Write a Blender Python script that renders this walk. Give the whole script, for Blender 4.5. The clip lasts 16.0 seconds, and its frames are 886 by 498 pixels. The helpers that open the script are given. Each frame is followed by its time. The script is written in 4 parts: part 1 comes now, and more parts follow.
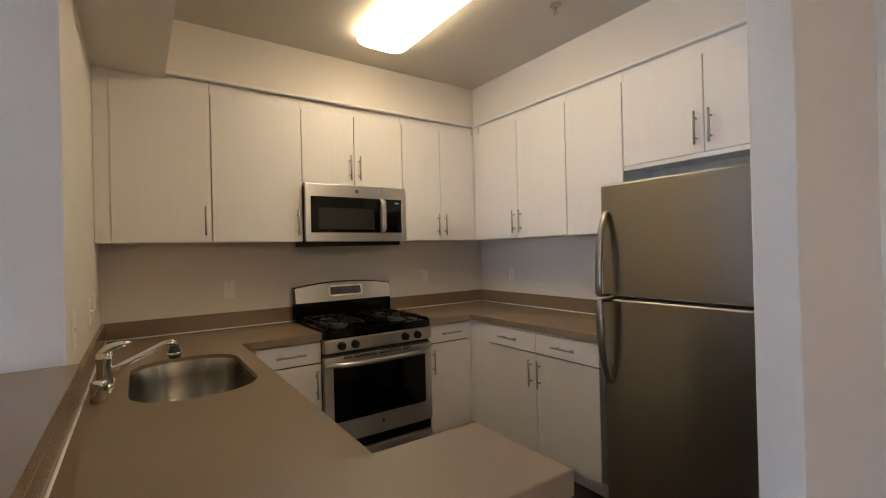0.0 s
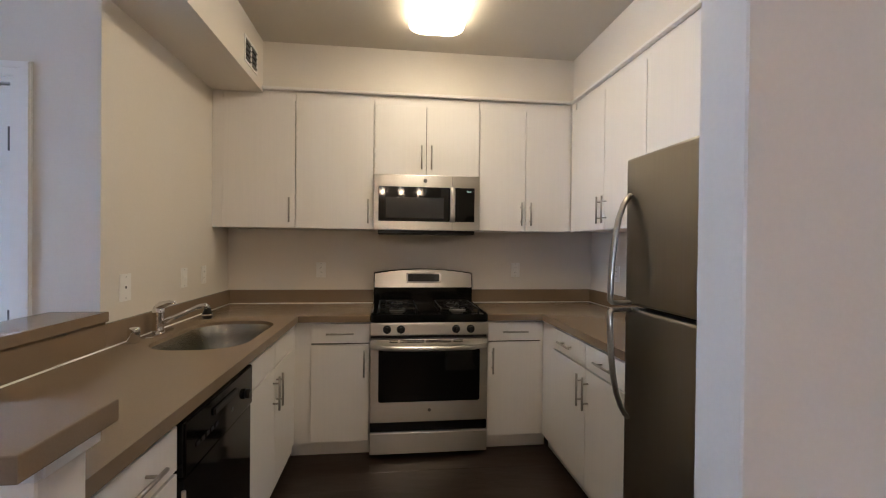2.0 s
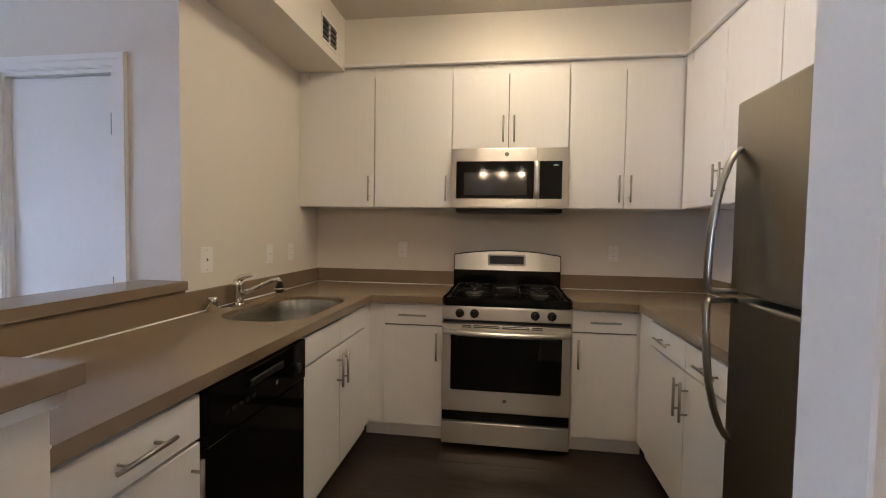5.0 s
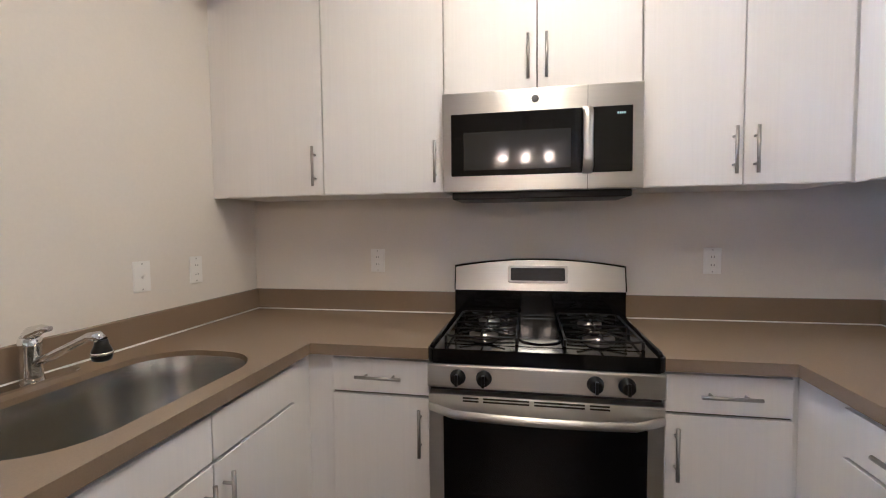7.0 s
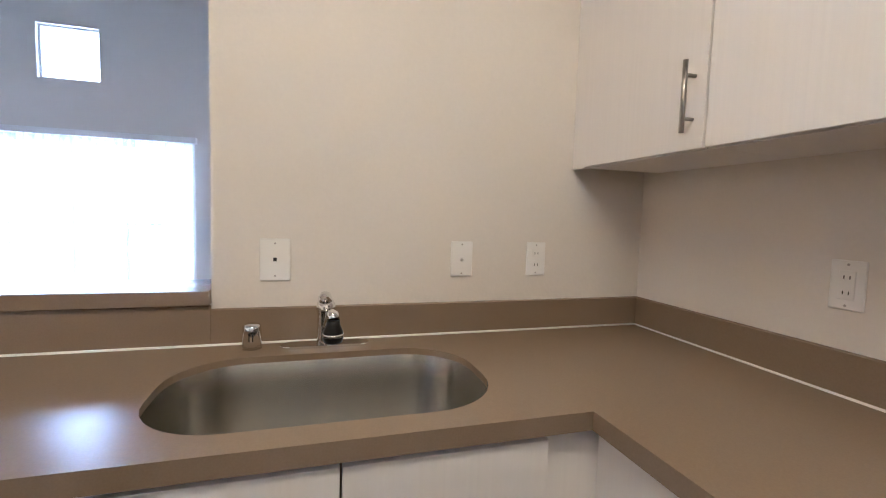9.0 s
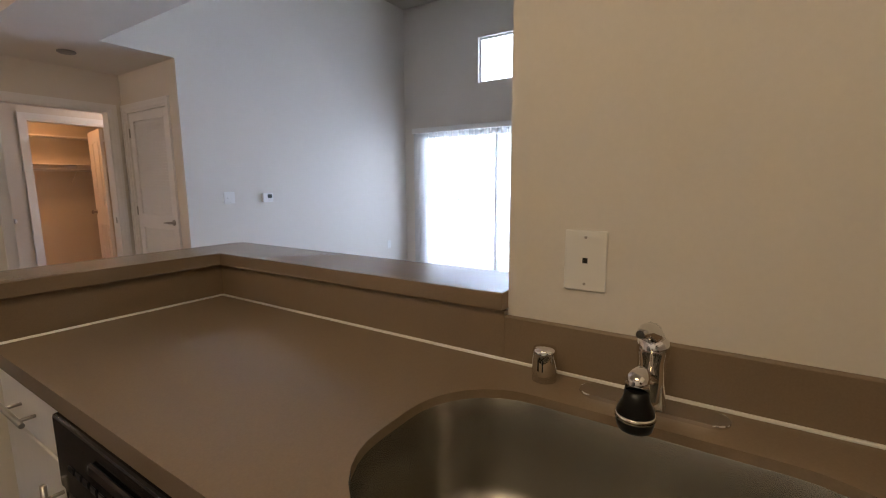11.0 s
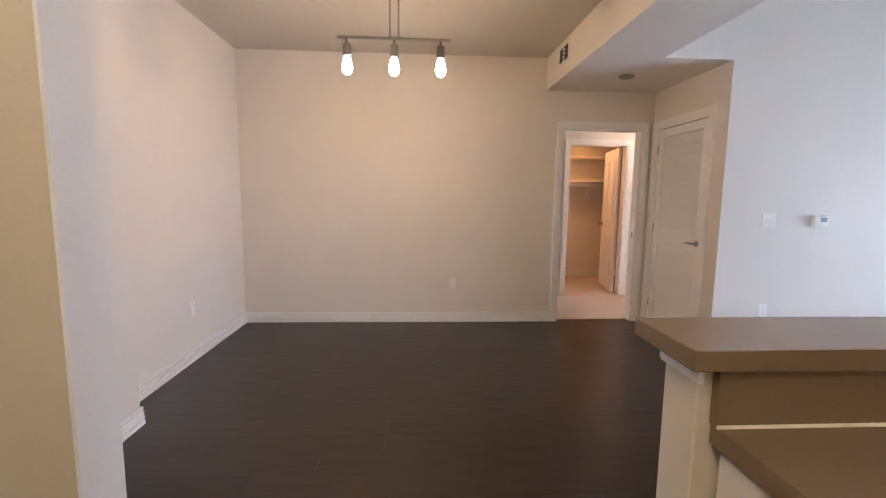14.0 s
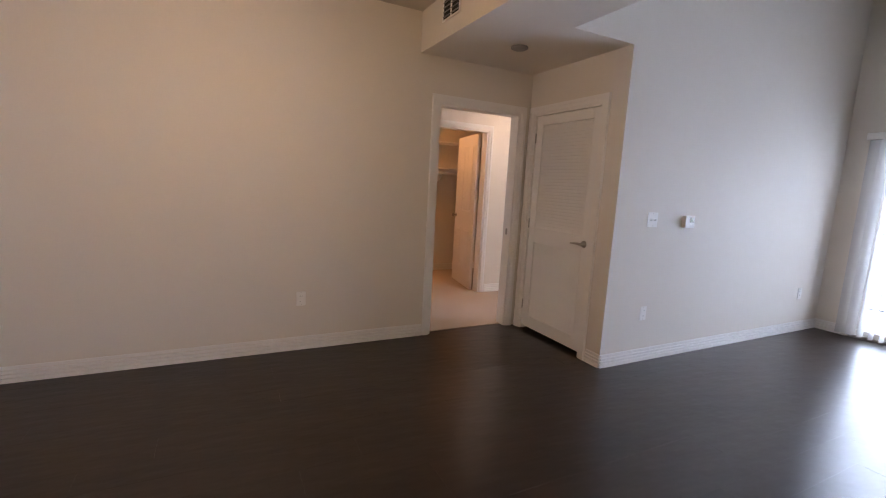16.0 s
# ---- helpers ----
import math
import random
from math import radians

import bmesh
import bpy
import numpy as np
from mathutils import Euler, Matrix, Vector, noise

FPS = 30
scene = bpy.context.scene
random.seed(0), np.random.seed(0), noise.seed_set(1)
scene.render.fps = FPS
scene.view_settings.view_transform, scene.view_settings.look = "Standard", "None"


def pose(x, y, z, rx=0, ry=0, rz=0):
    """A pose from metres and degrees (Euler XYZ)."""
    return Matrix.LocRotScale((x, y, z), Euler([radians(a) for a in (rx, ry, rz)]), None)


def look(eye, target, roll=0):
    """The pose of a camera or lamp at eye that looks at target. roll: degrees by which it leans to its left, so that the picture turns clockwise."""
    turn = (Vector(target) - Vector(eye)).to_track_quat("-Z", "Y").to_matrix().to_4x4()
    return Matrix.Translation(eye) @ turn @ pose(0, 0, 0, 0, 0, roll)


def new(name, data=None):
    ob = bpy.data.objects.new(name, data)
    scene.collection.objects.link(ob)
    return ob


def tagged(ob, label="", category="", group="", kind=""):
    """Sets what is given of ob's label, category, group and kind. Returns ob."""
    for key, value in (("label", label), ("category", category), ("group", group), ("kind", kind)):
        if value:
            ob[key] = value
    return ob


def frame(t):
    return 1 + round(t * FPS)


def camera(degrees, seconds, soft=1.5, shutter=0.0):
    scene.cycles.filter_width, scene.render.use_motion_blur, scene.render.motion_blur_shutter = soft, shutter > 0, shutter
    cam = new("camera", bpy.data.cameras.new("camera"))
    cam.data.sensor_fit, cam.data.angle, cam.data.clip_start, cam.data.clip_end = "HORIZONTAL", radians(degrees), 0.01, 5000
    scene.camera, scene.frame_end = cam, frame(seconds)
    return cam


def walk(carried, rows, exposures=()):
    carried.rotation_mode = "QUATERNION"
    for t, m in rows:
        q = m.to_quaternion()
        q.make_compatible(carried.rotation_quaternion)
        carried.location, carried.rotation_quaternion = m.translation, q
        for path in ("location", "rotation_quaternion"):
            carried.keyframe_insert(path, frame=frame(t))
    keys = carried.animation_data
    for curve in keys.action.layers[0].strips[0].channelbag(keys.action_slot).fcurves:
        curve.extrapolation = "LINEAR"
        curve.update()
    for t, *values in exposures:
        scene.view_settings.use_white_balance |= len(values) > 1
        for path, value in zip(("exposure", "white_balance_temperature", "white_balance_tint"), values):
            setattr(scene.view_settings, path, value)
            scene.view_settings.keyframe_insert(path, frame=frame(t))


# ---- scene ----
cam = camera(90.4, 16.0, soft=1.1)
PATH = [
    (0, (-1.218, -3.234, 1.397), (-0.079, -1.59, 1.402), -1.4),
    (0.5, (-0.958, -3.344, 1.403), (-0.044, -1.565, 1.396), -0.7),
    (1, (-0.669, -3.403, 1.37), (0.059, -1.54, 1.363), -0.2),
    (1.5, (-0.413, -3.414, 1.379), (0.165, -1.499, 1.371), 0.6),
    (2, (-0.197, -3.472, 1.366), (0.042, -1.487, 1.35), 0.6),
    (2.5, (-0.025, -3.559, 1.36), (-0.136, -1.563, 1.326), 0.5),
    (3, (0.069, -3.658, 1.354), (-0.197, -1.676, 1.303), 0.0),
    (3.5, (0.102, -3.783, 1.326), (-0.186, -1.805, 1.262), 0.8),
    (4, (0.092, -3.769, 1.318), (-0.225, -1.796, 1.238), 0.9),
    (4.5, (0.059, -3.548, 1.324), (-0.263, -1.577, 1.232), 0.8),
    (4.7, (0.052, -3.436, 1.318), (-0.224, -1.457, 1.236), 0.9),
    (7, (0.022, -2.111, 1.336), (-0.359, -0.15, 1.234), -0.6),
    (7.5, (0.073, -1.815, 1.342), (-0.804, -0.021, 1.236), -1.2),
    (8, (0.133, -1.564, 1.333), (-1.256, -0.128, 1.228), -0.1),
    (8.5, (0.103, -1.361, 1.314), (-1.615, -0.346, 1.176), -0.2),
    (8.7, (0.055, -1.285, 1.307), (-1.752, -0.44, 1.167), 0.7),
    (10.8, (-0.462, -1.036, 1.296), (-2.19, -2.002, 1.01), -0.6),
    (11, (-0.5, -1.054, 1.315), (-2.158, -2.134, 1.022), -0.3),
    (11.2, (-0.516, -1.070, 1.318), (-2.063, -2.294, 1.033), 0.0),
    (11.5, (-0.544, -1.087, 1.322), (-1.821, -2.604, 1.026), -0.2),
    (11.8, (-0.552, -1.094, 1.333), (-1.419, -2.867, 1.028), 0.6),
    (12, (-0.567, -1.095, 1.34), (-1.174, -2.975, 1.03), 0.7),
    (12.5, (-0.557, -1.157, 1.339), (-0.703, -3.127, 1.026), -0.3),
    (13, (-0.457, -1.317, 1.354), (-0.506, -3.294, 1.059), -0.3),
    (13.5, (-0.296, -1.55, 1.358), (-0.42, -3.528, 1.093), 0.3),
    (14, (-0.19, -1.829, 1.35), (-0.302, -3.811, 1.11), 0.7),
    (14.5, (-0.122, -2.117, 1.34), (-0.227, -4.1, 1.102), 1.3),
    (15, (-0.063, -2.406, 1.348), (-0.389, -4.365, 1.111), 1.5),
    (15.5, (0.007, -2.661, 1.363), (-0.587, -4.55, 1.088), 2.1),
    (16, (0.002, -2.927, 1.38), (-0.899, -4.689, 1.088), 3.1),
]
EXPOSURES = [(0, -0.34, 6200, 14), (1.5, -0.2, 5750, 14), (2.5, -0.2, 5700, 14), (4.5, -0.18, 5950, 14), (7, 0.40, 5000, 17), (8.7, 0.54, 5050, 17),
             (11, -0.52, 6450, 17), (12, -0.70, 6500, 19), (12.5, -0.28, 6850, 17), (13.5, 0.12, 6750, 17), (14.5, 0.15, 6450, 18), (15.5, 0.02, 6650, 18), (16, -0.45, 6650, 20)]
walk(cam, [(t, look(eye, target, roll)) for t, eye, target, roll in PATH], EXPOSURES)

# ---- world, large lights, exposure ----
world = bpy.data.worlds.new("sky")
scene.world = world
world.use_nodes = True
wn = world.node_tree
sky = wn.nodes.new("ShaderNodeTexSky")
sky.sky_type, sky.sun_disc, sky.sun_elevation, sky.sun_rotation = "NISHITA", False, radians(40), radians(100)
wn.links.new(sky.outputs[0], wn.nodes["Background"].inputs[0])
wn.nodes["Background"].inputs[1].default_value = 0.12
sun = new("sun", bpy.data.lights.new("sun", "SUN"))
sun.data.energy, sun.data.angle, sun.data.color = 2.0, radians(1), (1, 0.95, 0.88)
sun.matrix_world = look((8, -3, 9), (0, -3, 0))
KITCHEN_LIGHT, BULB_LIGHT, DAY_LIGHT, HALL_LIGHT = 14.8, 255.0, 23.0, 64.0


# ---- materials ----
def material(name, colour, rough=0.5, metal=0.0, grain=0.0, scale=(20, 20, 20), bump=0.0, stain=0.06, spec=0.5, vary=0.0, coat=0.0, detail=4):
    m = bpy.data.materials.new(name)
    m.use_nodes = True
    n, l = m.node_tree.nodes, m.node_tree.links
    b = n["Principled BSDF"]
    b.inputs["Base Color"].default_value = (*colour, 1)
    b.inputs["Roughness"].default_value = rough
    b.inputs["Metallic"].default_value = metal
    b.inputs["Specular IOR Level"].default_value = spec
    b.inputs["Coat Weight"].default_value = coat
    geo = n.new("ShaderNodeTexCoord")
    mp = n.new("ShaderNodeMapping")
    mp.inputs["Scale"].default_value = scale
    l.new(geo.outputs["Object"], mp.inputs[0])
    fine = n.new("ShaderNodeTexNoise")
    fine.inputs["Scale"].default_value = 1.0
    fine.inputs["Detail"].default_value = detail
    l.new(mp.outputs[0], fine.inputs["Vector"])
    broad = n.new("ShaderNodeTexNoise")
    broad.inputs["Scale"].default_value = 1.7
    broad.inputs["Detail"].default_value = 3
    l.new(geo.outputs["Object"], broad.inputs["Vector"])
    # value = 1 + grain * (fine - .5) + stain * (broad - .5)
    a = n.new("ShaderNodeMath"); a.operation = "MULTIPLY_ADD"
    a.inputs[1].default_value, a.inputs[2].default_value = grain * 2, 1 - grain
    l.new(fine.outputs["Fac"], a.inputs[0])
    c = n.new("ShaderNodeMath"); c.operation = "MULTIPLY_ADD"
    c.inputs[1].default_value, c.inputs[2].default_value = stain * 2, -stain
    l.new(broad.outputs["Fac"], c.inputs[0])
    s = n.new("ShaderNodeMath"); s.operation = "ADD"
    l.new(a.outputs[0], s.inputs[0]), l.new(c.outputs[0], s.inputs[1])
    out = s.outputs[0]
    if vary:
        info = n.new("ShaderNodeObjectInfo")
        v = n.new("ShaderNodeMath"); v.operation = "MULTIPLY_ADD"
        v.inputs[1].default_value, v.inputs[2].default_value = vary * 2, 1 - vary
        l.new(info.outputs["Random"], v.inputs[0])
        k = n.new("ShaderNodeMath"); k.operation = "MULTIPLY"
        l.new(out, k.inputs[0]), l.new(v.outputs[0], k.inputs[1])
        out = k.outputs[0]
    tint = n.new("ShaderNodeVectorMath"); tint.operation = "SCALE"
    tint.inputs[0].default_value = colour
    l.new(out, tint.inputs["Scale"])
    l.new(tint.outputs[0], b.inputs["Base Color"])
    r = n.new("ShaderNodeMath"); r.operation = "MULTIPLY_ADD"
    r.inputs[1].default_value, r.inputs[2].default_value = 0.12 * rough, rough * 0.94
    l.new(broad.outputs["Fac"], r.inputs[0])
    if rough > 0.32:
        l.new(r.outputs[0], b.inputs["Roughness"])
    if bump:
        bu = n.new("ShaderNodeBump")
        bu.inputs["Strength"].default_value, bu.inputs["Distance"].default_value = bump, 0.002
        l.new(fine.outputs["Fac"], bu.inputs["Height"])
        l.new(bu.outputs[0], b.inputs["Normal"])
    return m


def glow(name, colour, strength):
    m = bpy.data.materials.new(name)
    m.use_nodes = True
    b = m.node_tree.nodes["Principled BSDF"]
    b.inputs["Base Color"].default_value = (*colour, 1)
    b.inputs["Emission Color"].default_value = (*colour, 1)
    b.inputs["Emission Strength"].default_value = strength
    return m


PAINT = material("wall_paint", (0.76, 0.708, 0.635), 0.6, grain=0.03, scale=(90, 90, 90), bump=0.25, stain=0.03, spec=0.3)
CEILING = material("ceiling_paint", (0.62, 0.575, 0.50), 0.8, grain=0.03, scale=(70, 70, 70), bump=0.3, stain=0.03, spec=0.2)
TRIM = material("trim_paint", (0.86, 0.84, 0.81), 0.4, grain=0.02, scale=(40, 40, 40), stain=0.03)
DOORPAINT = material("door_paint", (0.85, 0.84, 0.825), 0.42, grain=0.02, scale=(60, 60, 12), stain=0.03, bump=0.05)
LAMINATE = material("whitewashed_laminate", (0.81, 0.775, 0.74), 0.45, grain=0.035, scale=(130, 130, 2.5), bump=0.03, stain=0.03, detail=6)
QUARTZ = material("taupe_quartz", (0.240, 0.176, 0.116), 0.24, grain=0.10, scale=(260, 260, 260), stain=0.05, spec=0.5)
CAULK = material("white_caulk", (0.82, 0.79, 0.73), 0.5, grain=0.05)
STEEL = material("brushed_steel", (0.60, 0.575, 0.53), 0.33, 1.0, grain=0.06, scale=(2, 2, 240), stain=0.05)
STEEL_V = material("fridge_steel", (0.37, 0.348, 0.305), 0.28, 1.0, grain=0.07, scale=(240, 240, 2), stain=0.06, bump=0.03)
STEEL_SINK = material("satin_sink_steel", (0.40, 0.385, 0.345), 0.27, 1.0, grain=0.02, scale=(4, 4, 60), stain=0.05)


def brushed(m, amount):
    """Drawn grain along the width, so that reflections spread upright."""
    axis = m.node_tree.nodes.new("ShaderNodeCombineXYZ")
    axis.inputs[1].default_value, axis.inputs[2].default_value = 0.08, 1.0
    b = m.node_tree.nodes["Principled BSDF"]
    b.inputs["Anisotropic"].default_value = amount
    m.node_tree.links.new(axis.outputs[0], b.inputs["Tangent"])


brushed(STEEL, 0.75), brushed(STEEL_V, 0.75), brushed(STEEL_SINK, 0.85)
CHROME = material("chrome", (0.78, 0.77, 0.75), 0.08, 1.0, grain=0.01)
NICKEL = material("brushed_nickel", (0.44, 0.42, 0.39), 0.3, 1.0, grain=0.04)
HANDLE = material("dull_nickel_bar", (0.42, 0.395, 0.36), 0.34, 1.0, grain=0.05)
EMBLEM = material("dark_badge_metal", (0.16, 0.155, 0.15), 0.35, 1.0, grain=0.05)
# Dark brown that stands in for the shade inside cabinet door gaps.
GAP_SHADE = material("gap_shade_brown", (0.10, 0.085, 0.07), 0.7, grain=0.1)
BLACK = material("black_enamel", (0.004, 0.004, 0.004), 0.08, grain=0.05, spec=0.28)
BLACK_P = material("black_plastic", (0.008, 0.008, 0.008), 0.3, grain=0.1, spec=0.3)
IRON = material("cast_iron", (0.006, 0.006, 0.006), 0.45, grain=0.2, scale=(200, 200, 200), bump=0.2, spec=0.3)
DARKGLASS = material("oven_glass", (0.003, 0.003, 0.003), 0.05, grain=0.0, spec=0.28)
MESHGLASS = material("microwave_window", (0.022, 0.022, 0.022), 0.07, grain=0.05, scale=(900, 900, 900), spec=0.5)
DISPLAY = material("display_glass", (0.01, 0.01, 0.01), 0.09, grain=0.0, spec=0.9)
DARKSIDE = material("appliance_side_grey", (0.025, 0.025, 0.025), 0.5, grain=0.1)
PLATE = material("white_plate_plastic", (0.86, 0.84, 0.80), 0.35, grain=0.01)
DARK = material("dark_recess", (0.02, 0.018, 0.016), 0.8)
WOOD = material("dark_wood_plank", (0.0195, 0.0112, 0.0078), 0.29, grain=0.35, scale=(4.5, 11, 11), bump=0.5, stain=0.3, vary=0.2, spec=0.47, detail=2)
WOOD.node_tree.nodes["Bump"].inputs["Distance"].default_value = 0.006
SUBFLOOR = material("floor_joint", (0.02, 0.014, 0.011), 0.7)
CARPET = material("beige_carpet", (0.50, 0.42, 0.35), 0.95, grain=0.25, scale=(160, 160, 160), bump=0.8, spec=0.1)
FABRIC = material("sheer_blind", (0.85, 0.85, 0.85), 0.8, grain=0.05, scale=(300, 300, 10))
CONCRETE = material("balcony_concrete", (0.38, 0.37, 0.35), 0.8, grain=0.15, bump=0.3)
STUCCO = material("pale_stucco", (0.70, 0.69, 0.67), 0.9, grain=0.1, bump=0.3)
RAILPAINT = material("grey_rail_paint", (0.30, 0.31, 0.33), 0.5)
LIQUID = material("violet_liquid", (0.03, 0.02, 0.22), 0.15)
INK = material("black_ink", (0.02, 0.02, 0.02), 0.6)
GREYCAP = material("grey_cap", (0.30, 0.29, 0.28), 0.5)
LCD = material("grey_lcd", (0.10, 0.11, 0.10), 0.2)
DIFFUSER = glow("light_diffuser", (1.0, 0.81, 0.51), KITCHEN_LIGHT)
BULB = glow("bulb_glass", (1.0, 0.70, 0.41), BULB_LIGHT)
NECK = glow("bulb_neck", (1.0, 0.85, 0.70), 12.0)
DOME = glow("dome_glass", (1.0, 0.47, 0.18), HALL_LIGHT)
# Glow of the added hall lamp, in place of unseen bedroom window daylight.
HALL_FILL = glow("hall_fill_glow", (1.0, 0.74, 0.55), HALL_LIGHT * 0.8)
DAY = glow("bright_sky", (0.64, 0.79, 1.0), DAY_LIGHT)
DIGIT = glow("display_digit", (0.6, 0.9, 0.8), 0.4)


def glass(name, colour=(1, 1, 1), rough=0.0):
    m = material(name, colour, rough)
    b = m.node_tree.nodes["Principled BSDF"]
    b.inputs["Transmission Weight"].default_value = 1.0
    b.inputs["IOR"].default_value = 1.45
    return m


GLASS = glass("window_glass")
CLEAR = glass("clear_plastic", (0.9, 0.9, 0.95), 0.05)
fb = FABRIC.node_tree.nodes["Principled BSDF"]
tr = FABRIC.node_tree.nodes.new("ShaderNodeBsdfTranslucent")
tp = FABRIC.node_tree.nodes.new("ShaderNodeBsdfTransparent")
mx, my = FABRIC.node_tree.nodes.new("ShaderNodeMixShader"), FABRIC.node_tree.nodes.new("ShaderNodeMixShader")
mx.inputs[0].default_value, my.inputs[0].default_value = 0.6, 0.3
tr.inputs[0].default_value = (0.9, 0.9, 0.9, 1)
FABRIC.node_tree.links.new(fb.outputs[0], mx.inputs[1]), FABRIC.node_tree.links.new(tr.outputs[0], mx.inputs[2])
FABRIC.node_tree.links.new(mx.outputs[0], my.inputs[1]), FABRIC.node_tree.links.new(tp.outputs[0], my.inputs[2])
FABRIC.node_tree.links.new(my.outputs[0], FABRIC.node_tree.nodes["Material Output"].inputs[0])


# ---- mesh helpers ----
def box(bm, x0, x1, y0, y1, z0, z1, bevel=0.0, seg=1):
    vs = [bm.verts.new((x, y, z)) for z in (z0, z1) for y in (y0, y1) for x in (x0, x1)]
    fs = [bm.faces.new([vs[i] for i in q]) for q in ((0, 2, 3, 1), (4, 5, 7, 6), (0, 1, 5, 4), (2, 6, 7, 3), (0, 4, 6, 2), (1, 3, 7, 5))]
    if bevel:
        bmesh.ops.bevel(bm, geom=list({e for f in fs for e in f.edges}), offset=bevel, segments=seg, affect="EDGES", profile=0.5)
    return bm


def tube(bm, pts, r, n=12, cap=True):
    pts = [Vector(p) for p in pts]
    rs = r if isinstance(r, (list, tuple)) else [r] * len(pts)
    rings, side = [], None
    for i, p in enumerate(pts):
        d = (pts[min(i + 1, len(pts) - 1)] - pts[max(i - 1, 0)]).normalized()
        if side is None or abs(side.dot(d)) > 0.99:
            side = d.orthogonal().normalized()
        side = (side - d * side.dot(d)).normalized()
        up = d.cross(side)
        rings.append([bm.verts.new(p + (side * math.cos(2 * math.pi * k / n) + up * math.sin(2 * math.pi * k / n)) * rs[i]) for k in range(n)])
    for a, b in zip(rings, rings[1:]):
        for k in range(n):
            bm.faces.new((a[k], a[(k + 1) % n], b[(k + 1) % n], b[k])).smooth = True
    if cap:
        bm.faces.new(rings[0][::-1]), bm.faces.new(rings[-1])
    return bm


def lathe(bm, profile, centre=(0, 0, 0), axis="z", n=20):
    """profile: (radius, height) from one end to the other."""
    turn = {"z": Matrix(), "y": Matrix.Rotation(radians(90), 4, "X"), "x": Matrix.Rotation(radians(90), 4, "Y")}[axis]
    rings = []
    for r, h in profile:
        rings.append([bm.verts.new(Vector(centre) + turn @ Vector((max(r, 1e-4) * math.cos(2 * math.pi * k / n), max(r, 1e-4) * math.sin(2 * math.pi * k / n), h))) for k in range(n)])
    for a, b in zip(rings, rings[1:]):
        for k in range(n):
            bm.faces.new((a[k], a[(k + 1) % n], b[(k + 1) % n], b[k])).smooth = True
    bm.faces.new(rings[0][::-1]), bm.faces.new(rings[-1])
    return bm


def loop_round(x0, x1, y0, y1, r, n=8):
    pts = []
    for cx, cy, a in ((x1 - r, y1 - r, 0), (x0 + r, y1 - r, 90), (x0 + r, y0 + r, 180), (x1 - r, y0 + r, 270)):
        pts += [(cx + r * math.cos(radians(a + 90 * k / n)), cy + r * math.sin(radians(a + 90 * k / n))) for k in range(n + 1)]
    return pts


def prism(bm, pts, z0, z1, bevel=0.0):
    a = [bm.verts.new((x, y, z0)) for x, y in pts]
    b = [bm.verts.new((x, y, z1)) for x, y in pts]
    n = len(pts)
    fs = [bm.faces.new(a[::-1]), bm.faces.new(b)] + [bm.faces.new((a[k], a[(k + 1) % n], b[(k + 1) % n], b[k])) for k in range(n)]
    if bevel:
        bmesh.ops.bevel(bm, geom=list({e for f in fs[:2] for e in f.edges}), offset=bevel, segments=2, affect="EDGES", profile=0.5)
    return bm


def mesh(name, bm, mat):
    me = bpy.data.meshes.new(name)
    bmesh.ops.recalc_face_normals(bm, faces=bm.faces)
    bm.to_mesh(me)
    bm.free()
    me.materials.append(mat)
    return me


def part(name, bm, mat, parent, label=""):
    ob = new(name, mesh(name, bm, mat))
    ob.parent = parent
    return tagged(ob, label)


def thing(name, label, category, at=None, group="", kind=""):
    ob = new(name)
    ob.empty_display_size = 0.1
    if at is not None:
        ob.matrix_basis = at
    return tagged(ob, label, category, group, kind)


def solid(name, boxes, mat, label="", category="", bevel=0.0):
    bm = bmesh.new()
    for b in boxes:
        box(bm, *b, bevel=bevel)
    return tagged(new(name, mesh(name, bm, mat)), label, category, "", "structure")


def B(*a, **k):
    return box(bmesh.new(), *a, **k)


# ---- the large structure ----
H, HL = 2.76, 3.85           # ceilings: kitchen and dining, living room
XL, XR = -1.405, 1.46        # kitchen side walls
YD, YN, YS, XW = -6.455, -1.465, -5.31, -5.99   # dining wall, door wall, living wall, window wall
# Runs on unseen left of the kitchen, to block sky behind the two doors.
solid("wall_back", [(-6.11, 1.58, 0, 0.12, 0, HL)], PAINT, "warm off-white painted kitchen wall", "wall")
solid("wall_kitchen_left", [(-1.53, XL, YN + 0.12, 0, 0, HL)], PAINT, "warm off-white painted wall beside the sink", "wall")
solid("wall_kitchen_right", [(XR, XR + 0.12, -2.625, 0, 0, H)], PAINT, "warm off-white painted kitchen side wall", "wall")
solid("wall_stub", [(0.437, 1.74, -2.75, -2.625, 0, H)], PAINT, "painted wall end beside the refrigerator", "wall", 0.004)
solid("wall_entry", [(1.42, 1.74, -4.35, -2.75, 0, H)], PAINT, "painted wall with a light switch", "wall")
solid("wall_dining_side", [(1.62, 1.74, YD, -4.35, 0, H)], PAINT, "painted side wall of the dining area", "wall")
DX0, DX1, DH = -2.545, -1.69, 2.07
# Left of the doorway it runs on unseen, to close off the laundry closet.
solid("wall_dining", [(-3.6, DX0, YD - 0.12, YD, 0, HL), (DX1, 1.74, YD - 0.12, YD, 0, HL), (DX0, DX1, YD - 0.12, YD, DH, HL)], PAINT, "painted dining wall with a bedroom doorway", "wall")
CX = -2.66
solid("wall_laundry", [(CX - 0.12, CX, YD, -6.375, 0, 2.44), (CX - 0.12, CX, -5.535, YS, 0, 2.44), (CX - 0.12, CX, -6.375, -5.535, DH, 2.44)], PAINT, "painted wall round a louvred closet door", "wall")
